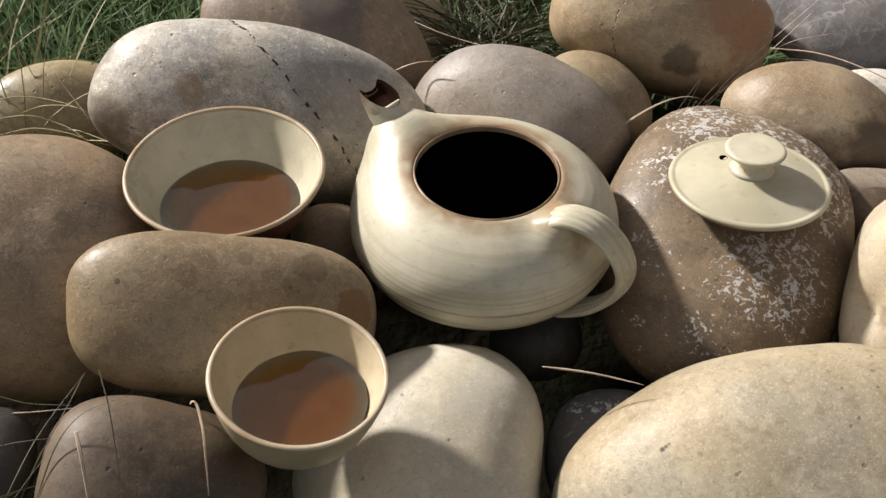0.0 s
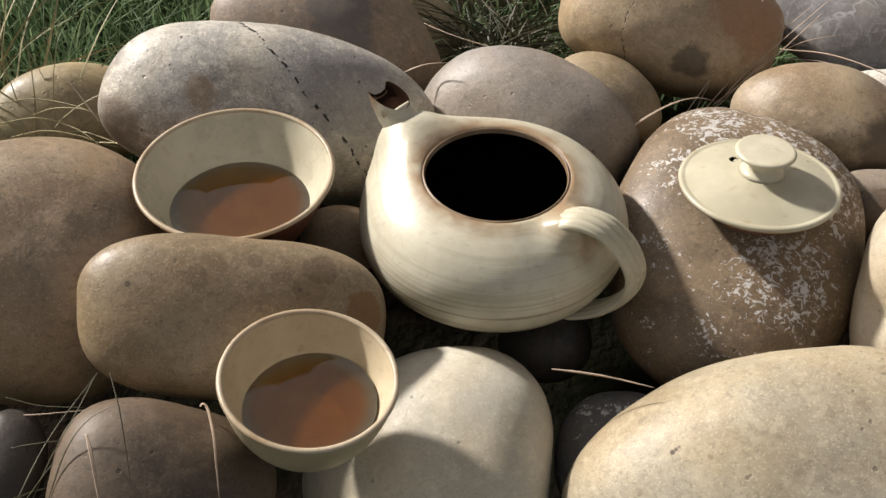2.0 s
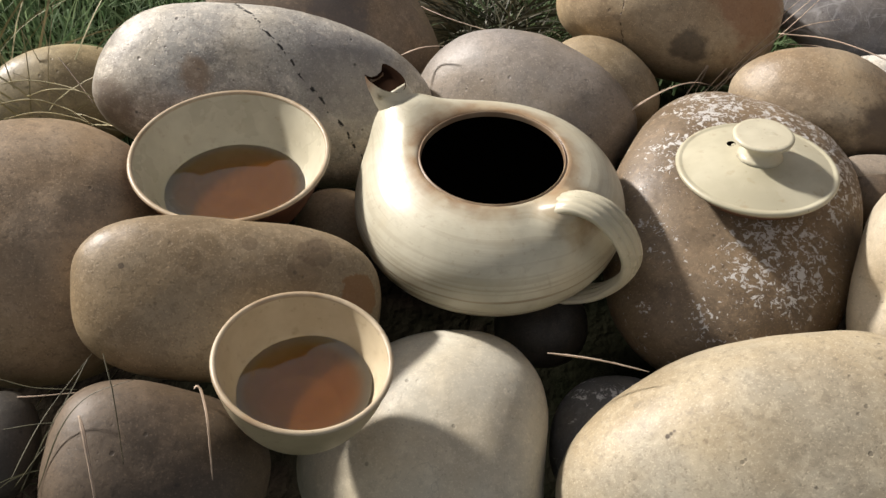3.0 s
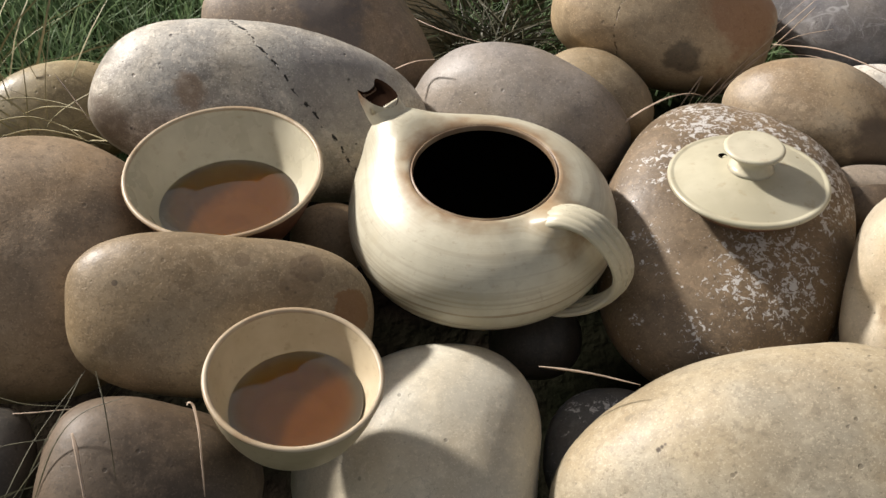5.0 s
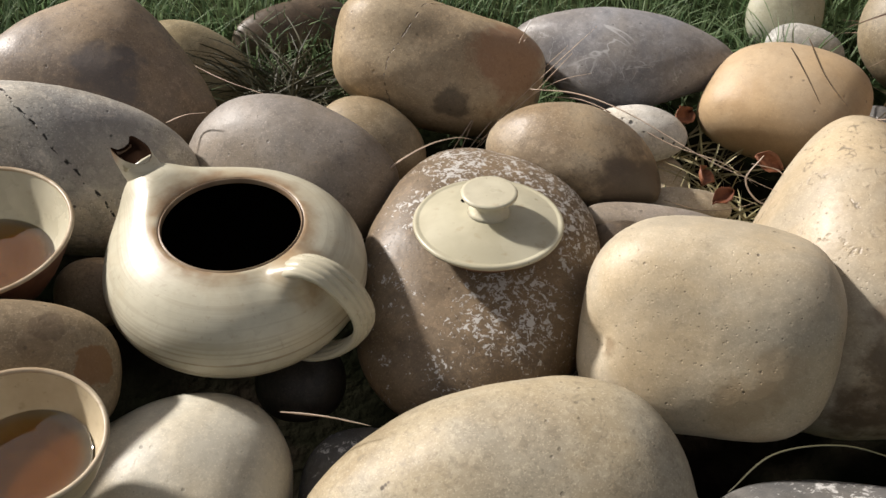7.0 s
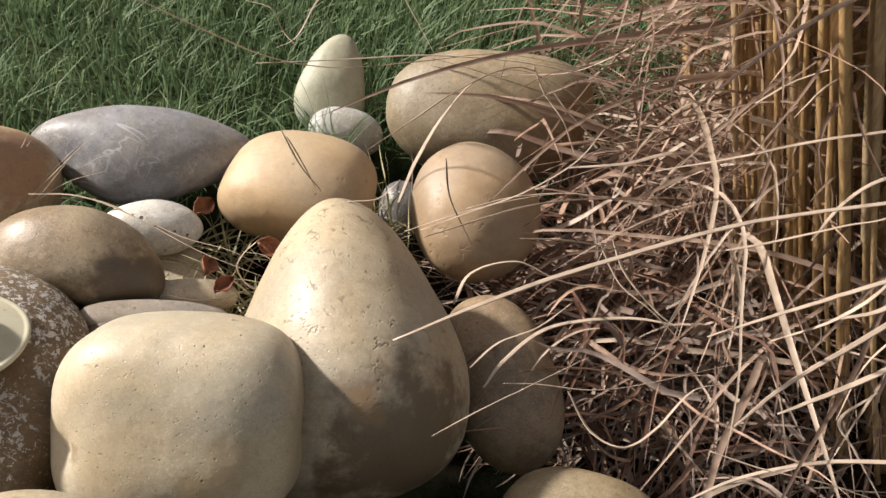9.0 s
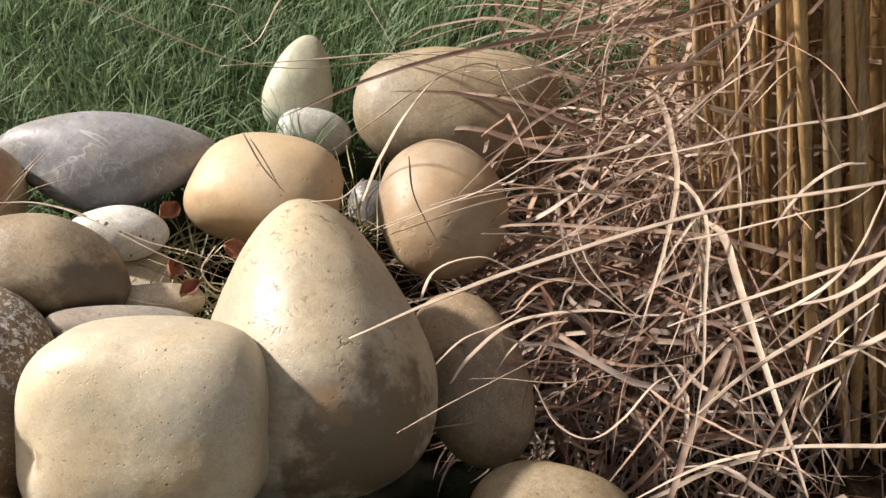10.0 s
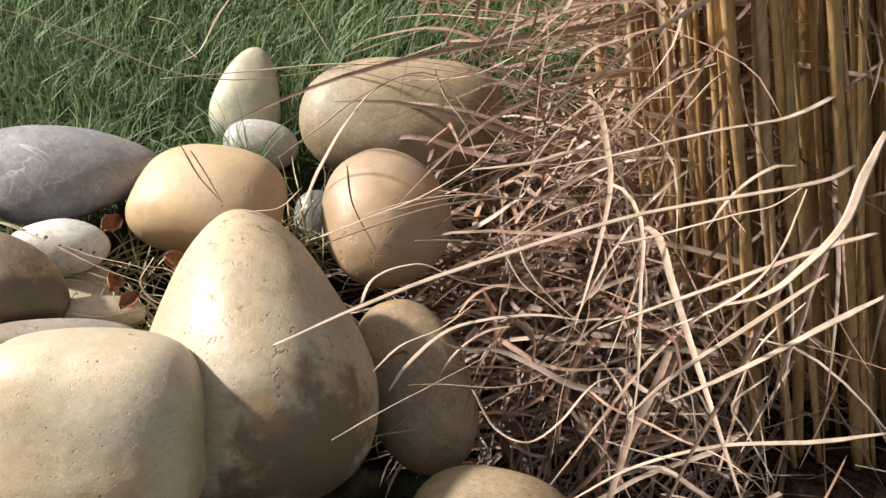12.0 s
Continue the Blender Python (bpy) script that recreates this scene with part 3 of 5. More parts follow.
stone(SEAMED, (0.2458, 0.1885, 0.1124), (52.6, 18.0, -11.6), (0.0701, 0.0382, 0.0437),
      "brown cobblestone with seams and a reddish side", e=2.98, seed=13, rough=0.06, bumps=(((0.6, 0.75, 0.25), 0.10, 0.38), ((1, 0.15, 0.3), -0.07, 0.5), ((0.2, 0.45, 0.85), 0.05, 0.3), ((-0.25, 0.3, 0.9), -0.05, 0.25)), taper=0.065, swell=(0.029, 0.053, -0.000, 0.006, 0.002, -0.001, 0.004, 0.008, -0.012, 0.005, 0.014, -0.020, -0.010, -0.002))
stone(VEINED, (0.3695, 0.1886, 0.1106), (24.7, -1.6, -18.3), (0.0710, 0.0338, 0.0292),
      "grey cobblestone with white veins beside the lawn", e=1.89, seed=14, rough=0.06, taper=-0.041, swell=(0.002, 0.077, -0.045, -0.058, 0.001, 0.017, -0.008, 0.022, -0.023, 0.005, -0.005, 0.007, -0.023, 0.001))
stone(DARKEGG, (0.3118, 0.0838, 0.1139), (29.7, 6.8, -24.1), (0.0526, 0.0290, 0.0276),
      "egg-shaped brown cobblestone with a dark end", e=2.05, seed=15, taper=0.101, swell=(-0.004, -0.008, -0.062, -0.027, 0.002, 0.002, 0.005, -0.015, -0.017, -0.000, -0.011, 0.007, -0.013, -0.005))
stone(CHALK, (0.3628, 0.1216, 0.0996), (35.2, 1.9, -17.4), (0.0306, 0.0181, 0.0150),
      "small white pitted stone", e=1.90, seed=16, detail=4, taper=-0.020, swell=(-0.026, 0.014, 0.010, 0.006, 0.003, 0.005, -0.008, 0.015, -0.007, 0.002, -0.001, 0.002, -0.007, 0.001))
stone(GOLD, (0.4595, 0.1285, 0.1090), (27.4, -4.2, -28.8), (0.0519, 0.0391, 0.0315),
      "smooth yellow-orange egg-shaped cobblestone", e=2.35, seed=17, rough=0.035, taper=0.036, swell=(-0.019, -0.008, -0.012, 0.015, -0.001, -0.001, 0.012, -0.025, 0.031, 0.004, -0.006, 0.008, -0.002, -0.004))
stone(CREAM, (0.3428, -0.0594, 0.1158), (56.6, -11.3, -21.9), (0.0607, 0.0515, 0.0375),
      "squarish cream cobblestone with small pits", e=3.15, seed=18, rough=0.05, bumps=(((-0.78, -0.06, 0.62), -0.11, 0.15), ((-0.2, 0.75, 0.6), 0.04, 0.4), ((-0.1, 0.1, 1), -0.04, 0.45)), taper=-0.015, swell=(-0.005, -0.006, 0.038, 0.009, 0.022, -0.006, 0.018, -0.002, 0.035, -0.011, 0.007, 0.006, 0.006, 0.004))
stone(PEAR, (0.4429, -0.0190, 0.1049), (31.7, -6.6, -17.6), (0.0656, 0.0899, 0.0621),
      "tall pear-shaped cream cobblestone", e=1.93, seed=19, rough=0.04, taper=0.366, swell=(0.011, -0.005, -0.047, -0.027, 0.017, 0.000, 0.062, -0.026, 0.005, -0.009, 0.012, -0.003, 0.012, -0.027))
stone(WEDGE, (0.0373, 0.1825, 0.1153), (42.9, 20.4, -2.0), (0.0713, 0.0582, 0.0344),
      "dark brown wedge-shaped cobblestone", e=1.65, seed=20, rough=0.06, taper=0.3)
stone(OLIVE, (0.0821, 0.2731, 0.0646), (41.3, 24.4, -15.6), (0.0460, 0.0315, 0.0209),
      "tan cobblestone half hidden in grass", e=2.15, seed=21, taper=0.007, swell=(0.006, -0.001, 0.002, 0.001, 0.000, 0.000, -0.001, 0.003, 0.002, 0.000, -0.001, -0.000, -0.001, 0.000))
stone(BROWN, (0.1550, 0.3280, 0.0595), (47.2, -4.8, 10.1), (0.0480, 0.0227, 0.0158),
      "brown cobblestone lying in the lawn", e=2.18, seed=22, taper=0.023, swell=(-0.004, -0.002, 0.001, -0.001, 0.002, -0.002, -0.002, 0.001, 0.001, -0.000, 0.004, 0.000, -0.000, -0.000))
stone(ROUND, (0.5690, 0.0840, 0.1041), (29.6, -1.8, -15.1), (0.0456, 0.0520, 0.0362),
      "rounded orange-tan cobblestone beside dry reeds", e=1.83, seed=23, taper=0.083, swell=(0.016, 0.009, -0.012, 0.034, -0.012, 0.001, -0.029, -0.018, -0.010, 0.006, 0.013, 0.003, 0.007, -0.016))
stone(TAN, (0.6408, 0.2085, 0.0973), (44.0, -5.4, -22.6), (0.0796, 0.0516, 0.0419),
      "big tan boulder behind dry reed leaves", e=2.35, seed=24, taper=-0.048, swell=(-0.027, 0.023, 0.039, -0.001, 0.002, -0.001, -0.018, -0.007, 0.016, -0.002, 0.014, -0.005, 0.003, -0.008))
stone(GRASSLIT, (0.5440, 0.3093, 0.0775), (49.7, 8.5, -24.6), (0.0280, 0.0437, 0.0177),
      "pale upright pointed stone in the lawn, grass light in its colour", e=2.12, seed=25, taper=0.300, swell=(-0.001, 0.001, 0.000, 0.000, -0.000, 0.000, 0.000, -0.001, -0.001, -0.000, -0.000, 0.000, -0.000, -0.000))
stone(PLAINWHITE, (0.5390, 0.2584, 0.0630), (45.6, 6.3, -22.9), (0.0304, 0.0205, 0.0145),
      "small white stone in the grass", e=2.18, seed=26, detail=4, swell=(0.002, -0.001, -0.000, -0.001, 0.000, 0.000, -0.000, 0.001, 0.000, 0.000, 0.000, 0.000, -0.000, 0.000))
stone(UMBER, (0.5456, -0.0288, 0.0563), (39.9, -23.3, -14.3), (0.0344, 0.0567, 0.0248),
      "brown cobblestone under dry reed leaves", e=2.27, seed=27, taper=0.005, swell=(0.005, 0.001, 0.000, -0.002, 0.008, -0.003, 0.001, 0.001, -0.001, -0.001, 0.000, 0.000, -0.000, -0.001))
stone(TAN, (0.5357, -0.1512, 0.0499), (31.2, -2.6, -31.4), (0.0504, 0.0429, 0.0370),
      "tan cobblestone below the reeds", e=2.40, seed=28, taper=0.054, swell=(0.005, 0.006, 0.003, -0.035, 0.003, 0.001, -0.023, -0.013, 0.015, -0.000, 0.012, -0.007, 0.001, -0.005))
stone(GREY, (0.3828, -0.1543, 0.0808), (-12.3, -11.2, -22.0), (0.0599, 0.0268, 0.0173),
      "dark grey cobblestone with pale flecks", e=2.17, seed=29, taper=0.014, swell=(-0.006, 0.002, 0.000, 0.004, -0.006, -0.001, 0.001, 0.000, 0.001, 0.000, -0.001, 0.000, -0.000, -0.001))
stone(GREY, (0.1717, -0.0926, 0.0559), (22.8, -8.6, -9.6), (0.0312, 0.0322, 0.0248),
      "grey stone deep in the gap", e=2.20, seed=30, swell=(-0.001, -0.000, 0.000, 0.000, -0.000, 0.000, -0.000, 0.000, -0.001, -0.000, -0.000, -0.000, -0.000, -0.000))
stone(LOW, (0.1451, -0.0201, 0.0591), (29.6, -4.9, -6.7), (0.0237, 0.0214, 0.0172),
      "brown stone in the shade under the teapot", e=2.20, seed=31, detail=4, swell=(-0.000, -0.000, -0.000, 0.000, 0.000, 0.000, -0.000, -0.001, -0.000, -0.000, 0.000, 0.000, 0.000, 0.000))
stone(UMBER, (0.0430, 0.0220, 0.0940), (35.0, 3.3, 0.8), (0.0210, 0.0186, 0.0148),
      "small brown stone between cup and teapot", e=2.2, seed=32, detail=4)
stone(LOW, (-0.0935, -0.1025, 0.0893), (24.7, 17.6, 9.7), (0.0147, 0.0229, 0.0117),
      "grey stone low in the heap, darkened to hold its shade", e=2.2, seed=33)
stone(BROWN, (0.3232, 0.0239, 0.0996), (36.3, -8.3, -15.3), (0.0193, 0.0144, 0.0114),
      "small brown stone behind the square stone", e=2.2, seed=34, detail=4)
stone(PALE, (0.3741, 0.0555, 0.0958), (4.0, 3.4, -13.2), (0.0254, 0.0111, 0.0076),
      "flat pale stone among dead leaves", e=2.4, seed=35, detail=4)
stone(GREYBROWN, (0.3467, 0.0304, 0.1059), (2.8, 4.9, -11.9), (0.0416, 0.0112, 0.0077),
      "flat grey stone among dead leaves", e=2.4, seed=36)
stone(PALE, (0.3731, 0.1002, 0.0760), (10.1, 3.7, -12.4), (0.0188, 0.0228, 0.0072),
      "flat whitish stone among dead leaves", e=2.4, seed=37, detail=4)
stone(GREY, (0.5469, 0.1518, 0.0624), (42.0, -4.1, -21.3), (0.0169, 0.0206, 0.0118),
      "grey stone half hidden in grass", e=2.2, seed=38, detail=4)
stone(GREYBROWN, (0.7305, 0.1733, 0.0550), (45.5, -10.1, -30.2), (0.0330, 0.0181, 0.0125),
      "grey-brown stone under dry reeds", e=2.2, seed=40, detail=4)

# ---- the tea things ----
def teacup(place, lean, shape, level, outside, label):
    """A bowl-shaped cup; shape holds (outer radius, height) from foot to rim."""
    cup = tagged(new("teacup"), label, "cup", "cups of tea on the stones")
    cup.matrix_world = pose(*place, *lean)
    wall = 0.0019
    curve = [(p.x, p.y) for p in smooth_path([(r, z, 0) for r, z in shape], 26)]
    rim, height = curve[-1]
    foot = curve[0][0]
    outer = [(foot * 0.8, 0.0008), (foot * 0.86, -0.0014), (foot, -0.0014), *curve]
    lip = [(rim + 0.0005, height + 0.0006), (rim + 0.0002, height + 0.0015), (rim - wall * 0.5, height + 0.0019), (rim - wall, height + 0.0013)]
    inner = [(max(0.001, r - wall), z + 0.0004 + 0.003 * (1 - k / 25)) for k, (r, z) in enumerate(curve)][::-1]
    inner += [(foot * 0.6, inner[-1][1] - 0.0008), (0.001, inner[-1][1] - 0.001)]
    part("outer_wall", lathe("outer_wall", outer, outside), cup)
    part("rim", lathe("rim", [outer[-1], *lip, inner[0]], RIMGLAZE), cup, "thin pale worn rim")
    part("inner_wall", lathe("inner_wall", inner, CELADON if outside is CLAY else TANGLAZE), cup)
    # the tea stands level in the cup
    r = next(a + (b - a) * (z0 - level) / (z0 - z1) for (a, z0), (b, z1) in zip(inner, inner[1:]) if z1 <= level <= z0)
    disc = [(r + 0.0004, 0.0003), (r - 0.0005, 0.0), (r * 0.6, 0.0), (0.001, 0.0)]
    surface = part("tea", lathe("tea", disc, tea_material(r), foot=False), cup, "clear amber tea half filling the cup")
    surface.matrix_local = pose(0, 0, level) @ pose(0, 0, 0, *lean).inverted()
    return cup


RIMGLAZE = glaze("worn_rim_glaze", (0.5, 0.42, 0.3), (0.32, 0.23, 0.14), 0.5, 0.35)
teacup((-0.0030, 0.0168, 0.1042), (2, 0, 0), ((0.0196, 0.0000), (0.0274, 0.0083), (0.0357, 0.0201), (0.0418, 0.0320), (0.0463, 0.0418)), 0.0212, CLAY,
       "wide teacup, celadon inside, brown outside, of amber tea")
teacup((0.0325, -0.1105, 0.1136), (1, 6, 0), ((0.0176, 0.0), (0.0239, 0.0063), (0.0290, 0.0151), (0.0324, 0.0248), (0.0343, 0.0336)), 0.0168, TANGLAZE,
       "small celadon teacup of amber tea tilted on stones")


def teapot():
    pot = tagged(new("teapot"), "squat cream celadon teapot without its lid, on stones", "teapot")
    pot.matrix_world = pose(*POT_AT)
    R, H, TOP = 0.0645, 0.0352, 0.0336
    body = []
    for k in range(12, 123):
        a = -math.pi / 2 + math.pi * k / 120 * 0.985
        z = (TOP if a > 0 else H) * math.sin(a)
        r = R * math.cos(a) ** (0.74 if a > 0 else 0.92)
        if z > 0 and r < 0.0342:
            break
        body.append((r, z))
    top = 0.0303

    def hugged(v):
        """Keeps what is joined to the body out of its hollow."""
        n = math.sqrt((v.x * v.x + v.y * v.y) / (R * R) + v.z * v.z / (H * H))
        if n < 0.978:
            v = v * (0.978 / n)
        flat = math.hypot(v.x, v.y)
        if v.z > 0 and flat < 0.0362 and n < 1.05:
            v = Vector((v.x * 0.0362 / flat, v.y * 0.0362 / flat, H * 0.97 * math.sqrt(1 - (0.0362 / R) ** 2)))
        return v

    body += [(0.0346, top - 0.0006)]
    body = [(body[0][0] * 0.9, body[0][1] - 0.0015)] + body
    shell = lathe("body", body, POT, 280)
    az = radians(SPOUT_AZ)
    out = Vector((math.cos(az), math.sin(az), 0))
    up = Vector((0, 0, 1))

    def stub(p, start, end, r0, r1):
        way = end - start
        t = min(1, max(0, (p - start).dot(way) / way.length_squared))
        return (p - start - way * t).length - (r0 + (r1 - r0) * t)

    def join(f, g, k):
        h = max(k - abs(f - g), 0) / k
        return min(f, g) - h * h * k / 4

    def field(p):
        """Negative inside the body, with the roots of spout and handle flowing into it."""
        n = math.sqrt((math.hypot(p.x, p.y) / R) ** (2 / (0.74 if p.z > 0 else 0.92)) + (p.z / (TOP if p.z > 0 else H)) ** 2)
        f = p.length * (1 - 1 / n)
        f = join(f, stub(p, out * 0.042 + up * 0.008, out * 0.0560 + up * 0.0218, 0.0140, 0.0092), 0.036)
        f = join(f, stub(p, Vector((0.0245, -0.0425, 0.0165)), Vector((0.0300, -0.0385, 0.0270)), 0.0050, 0.0056), 0.012)
        return join(f, stub(p, Vector((0.0240, -0.0320, 0.014)), Vector((0.0278, -0.0350, 0.0265)), 0.0095, 0.0066), 0.012)

    for v in shell.vertices:
        p = v.co.copy()
        flat = math.hypot(p.x, p.y)
        free = min(1, max(0, (flat - 0.0347) / 0.004))
        near = min((p - out * 0.053 - up * 0.02).length, (p - Vector((0.0300, -0.0320, 0.021))).length)
        if p.z < -0.02 or free == 0 or near > 0.055 or field(p) > -1e-5:
            continue
        ray, low, high = p.normalized(), p.length, p.length + 0.035
        for k in range(16):
            half = (low + high) / 2
            low, high = (half, high) if field(ray * half) < 0 else (low, half)
        v.co = ray * (p.length + (low - p.length) * free)
    part("body", shell, pot)
    part("mouth_rim", lathe("mouth_rim", [(0.0346, top - 0.0007), (0.0343, top - 0.0010), (0.0340, top - 0.0008), (0.0336, top - 0.0002), (0.0333, top - 0.0004), (0.0331, top - 0.0012), (0.0330, top - 0.003)], RIM, 128), pot, "brown iron-stained rim of the open mouth")
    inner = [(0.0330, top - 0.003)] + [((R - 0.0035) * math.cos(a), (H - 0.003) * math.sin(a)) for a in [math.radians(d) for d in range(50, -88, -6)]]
    part("inside", lathe("inside", inner, INSIDE), pot, "inside of the pot, its shade coloured near-black")
    # spout
    az = radians(SPOUT_AZ)
    out = Vector((math.cos(az), math.sin(az), 0))
    across = Vector((-out.y, out.x, 0))
    up = Vector((0, 0, 1))
    path = smooth_path([out * 0.0500 + up * 0.0155, out * 0.0550 + up * 0.0220, out * 0.0600 + up * 0.0285, out * 0.0650 + up * 0.0330], 18)
    sizes = [(0.0099 - 0.0008 * k / 17, 0.0099 - 0.0008 * k / 17) for k in range(18)]
    n = 40
    verts, faces = sweep(path, sizes, n, side=across)
    faces.pop()
    # the slanted mouth: a long oval with a notch in its lip, then the hole going down
    near, lip = out * 0.0570 + up * 0.0385, out * 0.0785 + up * 0.0428
    centre, half = (near + lip) * 0.5, (lip - near) * 0.5
    down = -(out * 0.35 + up * 0.94)

    def oval(wide, long, drop, notch):
        ring = []
        for j in range(n):
            a = 2 * math.pi * j / n
            c, d = math.cos(a), math.sin(a)
            horn = max(0, d)
            dip = notch * horn ** 2 * math.exp(-((c / 0.5) ** 2))
            side = math.copysign(abs(c) ** (1 - 0.5 * horn), c)
            ring.append(centre + across * (wide * side * (1 + 0.10 * horn)) + half * (d * long - 0.36 * dip) + down * (drop + 0.0030 * dip))
        return ring

    for wide, long, drop, notch in ((0.0091, 0.92, 0.0060, 0.5), (0.0087, 1.00, 0.0022, 1), (0.0079, 1.03, 0.0, 1), (0.0072, 0.97, 0.0004, 1), (0.0067, 0.90, 0.0022, 0.7), (0.0060, 0.80, 0.0050, 0)):
        verts += oval(wide, long, drop, notch)
    hole = []
    for q in range(17, 23):
        for j in range(n):
            f = (q * n + j, q * n + (j + 1) % n, (q + 1) * n + (j + 1) % n, (q + 1) * n + j)
            (faces if q < 20 else hole).append(f)
    hole.append(tuple(23 * n + j for j in range(n)))
    spout = part("spout", mesh_of("spout", verts, faces, SPOUT), pot, "cream spout browned at its slanted mouth")
    part("spout_hole", mesh_of("spout_hole", verts, hole, HOLE), spout, "brown pouring hole, darkened to look deep")
    # handle
    across = Vector((0.70, 0.71, 0))
    path = smooth_path([Vector((r * math.cos(radians(a)), r * math.sin(radians(a)), z)) for a, r, z in (
        (-53, 0.0390, 0.0200), (-51, 0.0440, 0.0292), (-48, 0.0520, 0.0340), (-44.5, 0.0630, 0.0318), (-41, 0.0722, 0.0205), (-39.5, 0.0764, 0.0070), (-40, 0.0738, -0.0050),
        (-43, 0.0655, -0.0155), (-48, 0.0545, -0.0212), (-51, 0.0460, -0.0215))], 60)
    sizes = []
    for k in range(60):
        u = k / 59
        flare = math.exp(-((u / 0.17) ** 2)) + 0.35 * math.exp(-(((1 - u) / 0.12) ** 2))
        sizes.append((0.0078 + 0.0030 * flare - 0.0010 * u, 0.0034 + 0.0022 * flare - 0.0006 * u))
    verts, faces = sweep(path, sizes, 84, side=across, grooves=0.45)
    verts = [hugged(v) for v in verts]
    part("handle", mesh_of("handle", verts, faces, CELADON), pot, "grooved strap handle")
    return pot


POT_AT, SPOUT_AZ = (0.1185, 0.0035, 0.1212), 135.0
teapot()


def lid():
    ob = tagged(new("ceramic_lid"), "round cream teapot lid with a flat knob, lying on a stone", "lid")
    ob.matrix_world = pose(0.2437, 0.0015, 0.1384, -5, -1, 0)
    r = 0.0377
    part("plate", lathe("plate", [(r - 0.0004, 0.0019), (r, 0.0028), (r - 0.0006, 0.0038), (r - 0.0020, 0.0041), (r - 0.0027, 0.0037), (r - 0.0036, 0.0039), (0.030, 0.0055), (0.020, 0.0078), (0.0125, 0.0092), (0.0094, 0.0102)], LIDGLAZE, foot=False), ob)
    part("edge", lathe("edge", [(0.030, -0.0015), (r - 0.0035, 0.0003), (r - 0.0008, 0.0012), (r - 0.0004, 0.0019)], RIM, foot=False), ob, "iron-brown lower edge of the lid")
    part("collar", lathe("collar", [(0.0280, -0.0055), (0.0300, -0.0052), (0.0300, -0.001)], CLAY), ob, "dark brown seating ring under the lid")
    part("knob", lathe("knob", [(0.0108, 0.0098), (0.0090, 0.0110), (0.0076, 0.0128), (0.0074, 0.0152), (0.0088, 0.0174), (0.0122, 0.0190), (0.0138, 0.0199), (0.0140, 0.0208), (0.0134, 0.0216), (0.0120, 0.0218), (0.0085, 0.0212), (0.005, 0.0219), (0.002, 0.0217)], CELADON), ob)
    # A near-black disc stands for the shade in the vent.
    hole = part("vent_hole", lathe("vent_hole", [(0.0022, 0.0), (0.0019, 0.0003), (0.0012, -0.0002)], INSIDE, 24), ob, "small dark vent hole")
    hole.matrix_local = pose(-0.0098, 0.0120, 0.0087, 0, 0, 0)


lid()


# ---- grass, straw and litter ----
def ribbon(verts, faces, path, width, side, fold=0.25):
    """Adds a tapering leaf along a path, folded a little along its midrib."""
    base, m = len(verts), len(path)
    for k, q in enumerate(path):
        t = path[min(k + 1, m - 1)] - path[max(k - 1, 0)]
        s = side.cross(t)
        s = s.normalized() if s.length > 1e-9 else Vector((1, 0, 0))
        u = k / (m - 1)
        w = width * (1 - u) ** 0.6 * (0.75 + 0.25 * min(1, u * 6)) * 0.5 + 0.00008
        n = s.cross(t).normalized()
        verts += [q - s * w, q + n * (w * fold), q + s * w]
    for k in range(m - 1):
        a = base + 3 * k
        faces += [(a, a + 1, a + 4, a + 3), (a + 1, a + 2, a + 5, a + 4)]


def lawn():
    rng = random.Random(4)
    verts, faces = [], []

    def blade(x, y, tall):
        z = ground_height(x, y) - 0.003
        a = rng.uniform(0, 2 * math.pi)
        h = tall * rng.uniform(0.022, 0.055) * (0.8 + 0.5 * noise.noise(Vector((x * 9, y * 9, 1))))
        bend = rng.uniform(0.2, 1.3) * h
        d = Vector((math.cos(a), math.sin(a), 0))
        p0 = Vector((x, y, z))
        path = [p0, p0 + d * bend * 0.25 + Vector((0, 0, h * 0.6)), p0 + d * bend + Vector((0, 0, h))]
        ribbon(verts, faces, path, rng.uniform(0.0012, 0.0026), d, 0.2)

    for k in range(LAWN):
        x, y = rng.uniform(-0.75, 1.75), 0.12 + 1.1 * rng.random() ** 1.25
        edge = 0.215 + 0.03 * noise.noise(Vector((x * 6, 0, 3))) + 0.1 * max(0, x - 0.45) - (0.07 if x < -0.08 else 0)
        if y < edge or rng.random() > (y - edge) / 0.05 + 0.25:
            continue
        blade(x, y, 1)
    # the lawn goes on round the heap, thinner with distance
    for k in range(LAWN // 2):
        x, y = rng.gauss(0.4, 1.1), rng.gauss(0.2, 1.0)
        near = math.hypot((x - 0.38) / 0.85, (y + 0.1) / 0.36)
        if near > 1 + 0.2 * noise.noise(Vector((x * 5, y * 5, 7))) and not (-0.75 < x < 1.75 and 0.12 < y < 1.0):
            blade(x, y, 1.1)
    tagged(new("lawn", mesh_of("lawn", verts, faces, GRASS)), "short green lawn grass behind the stones", "grass", kind="stuff")


LAWN = 60000
lawn()


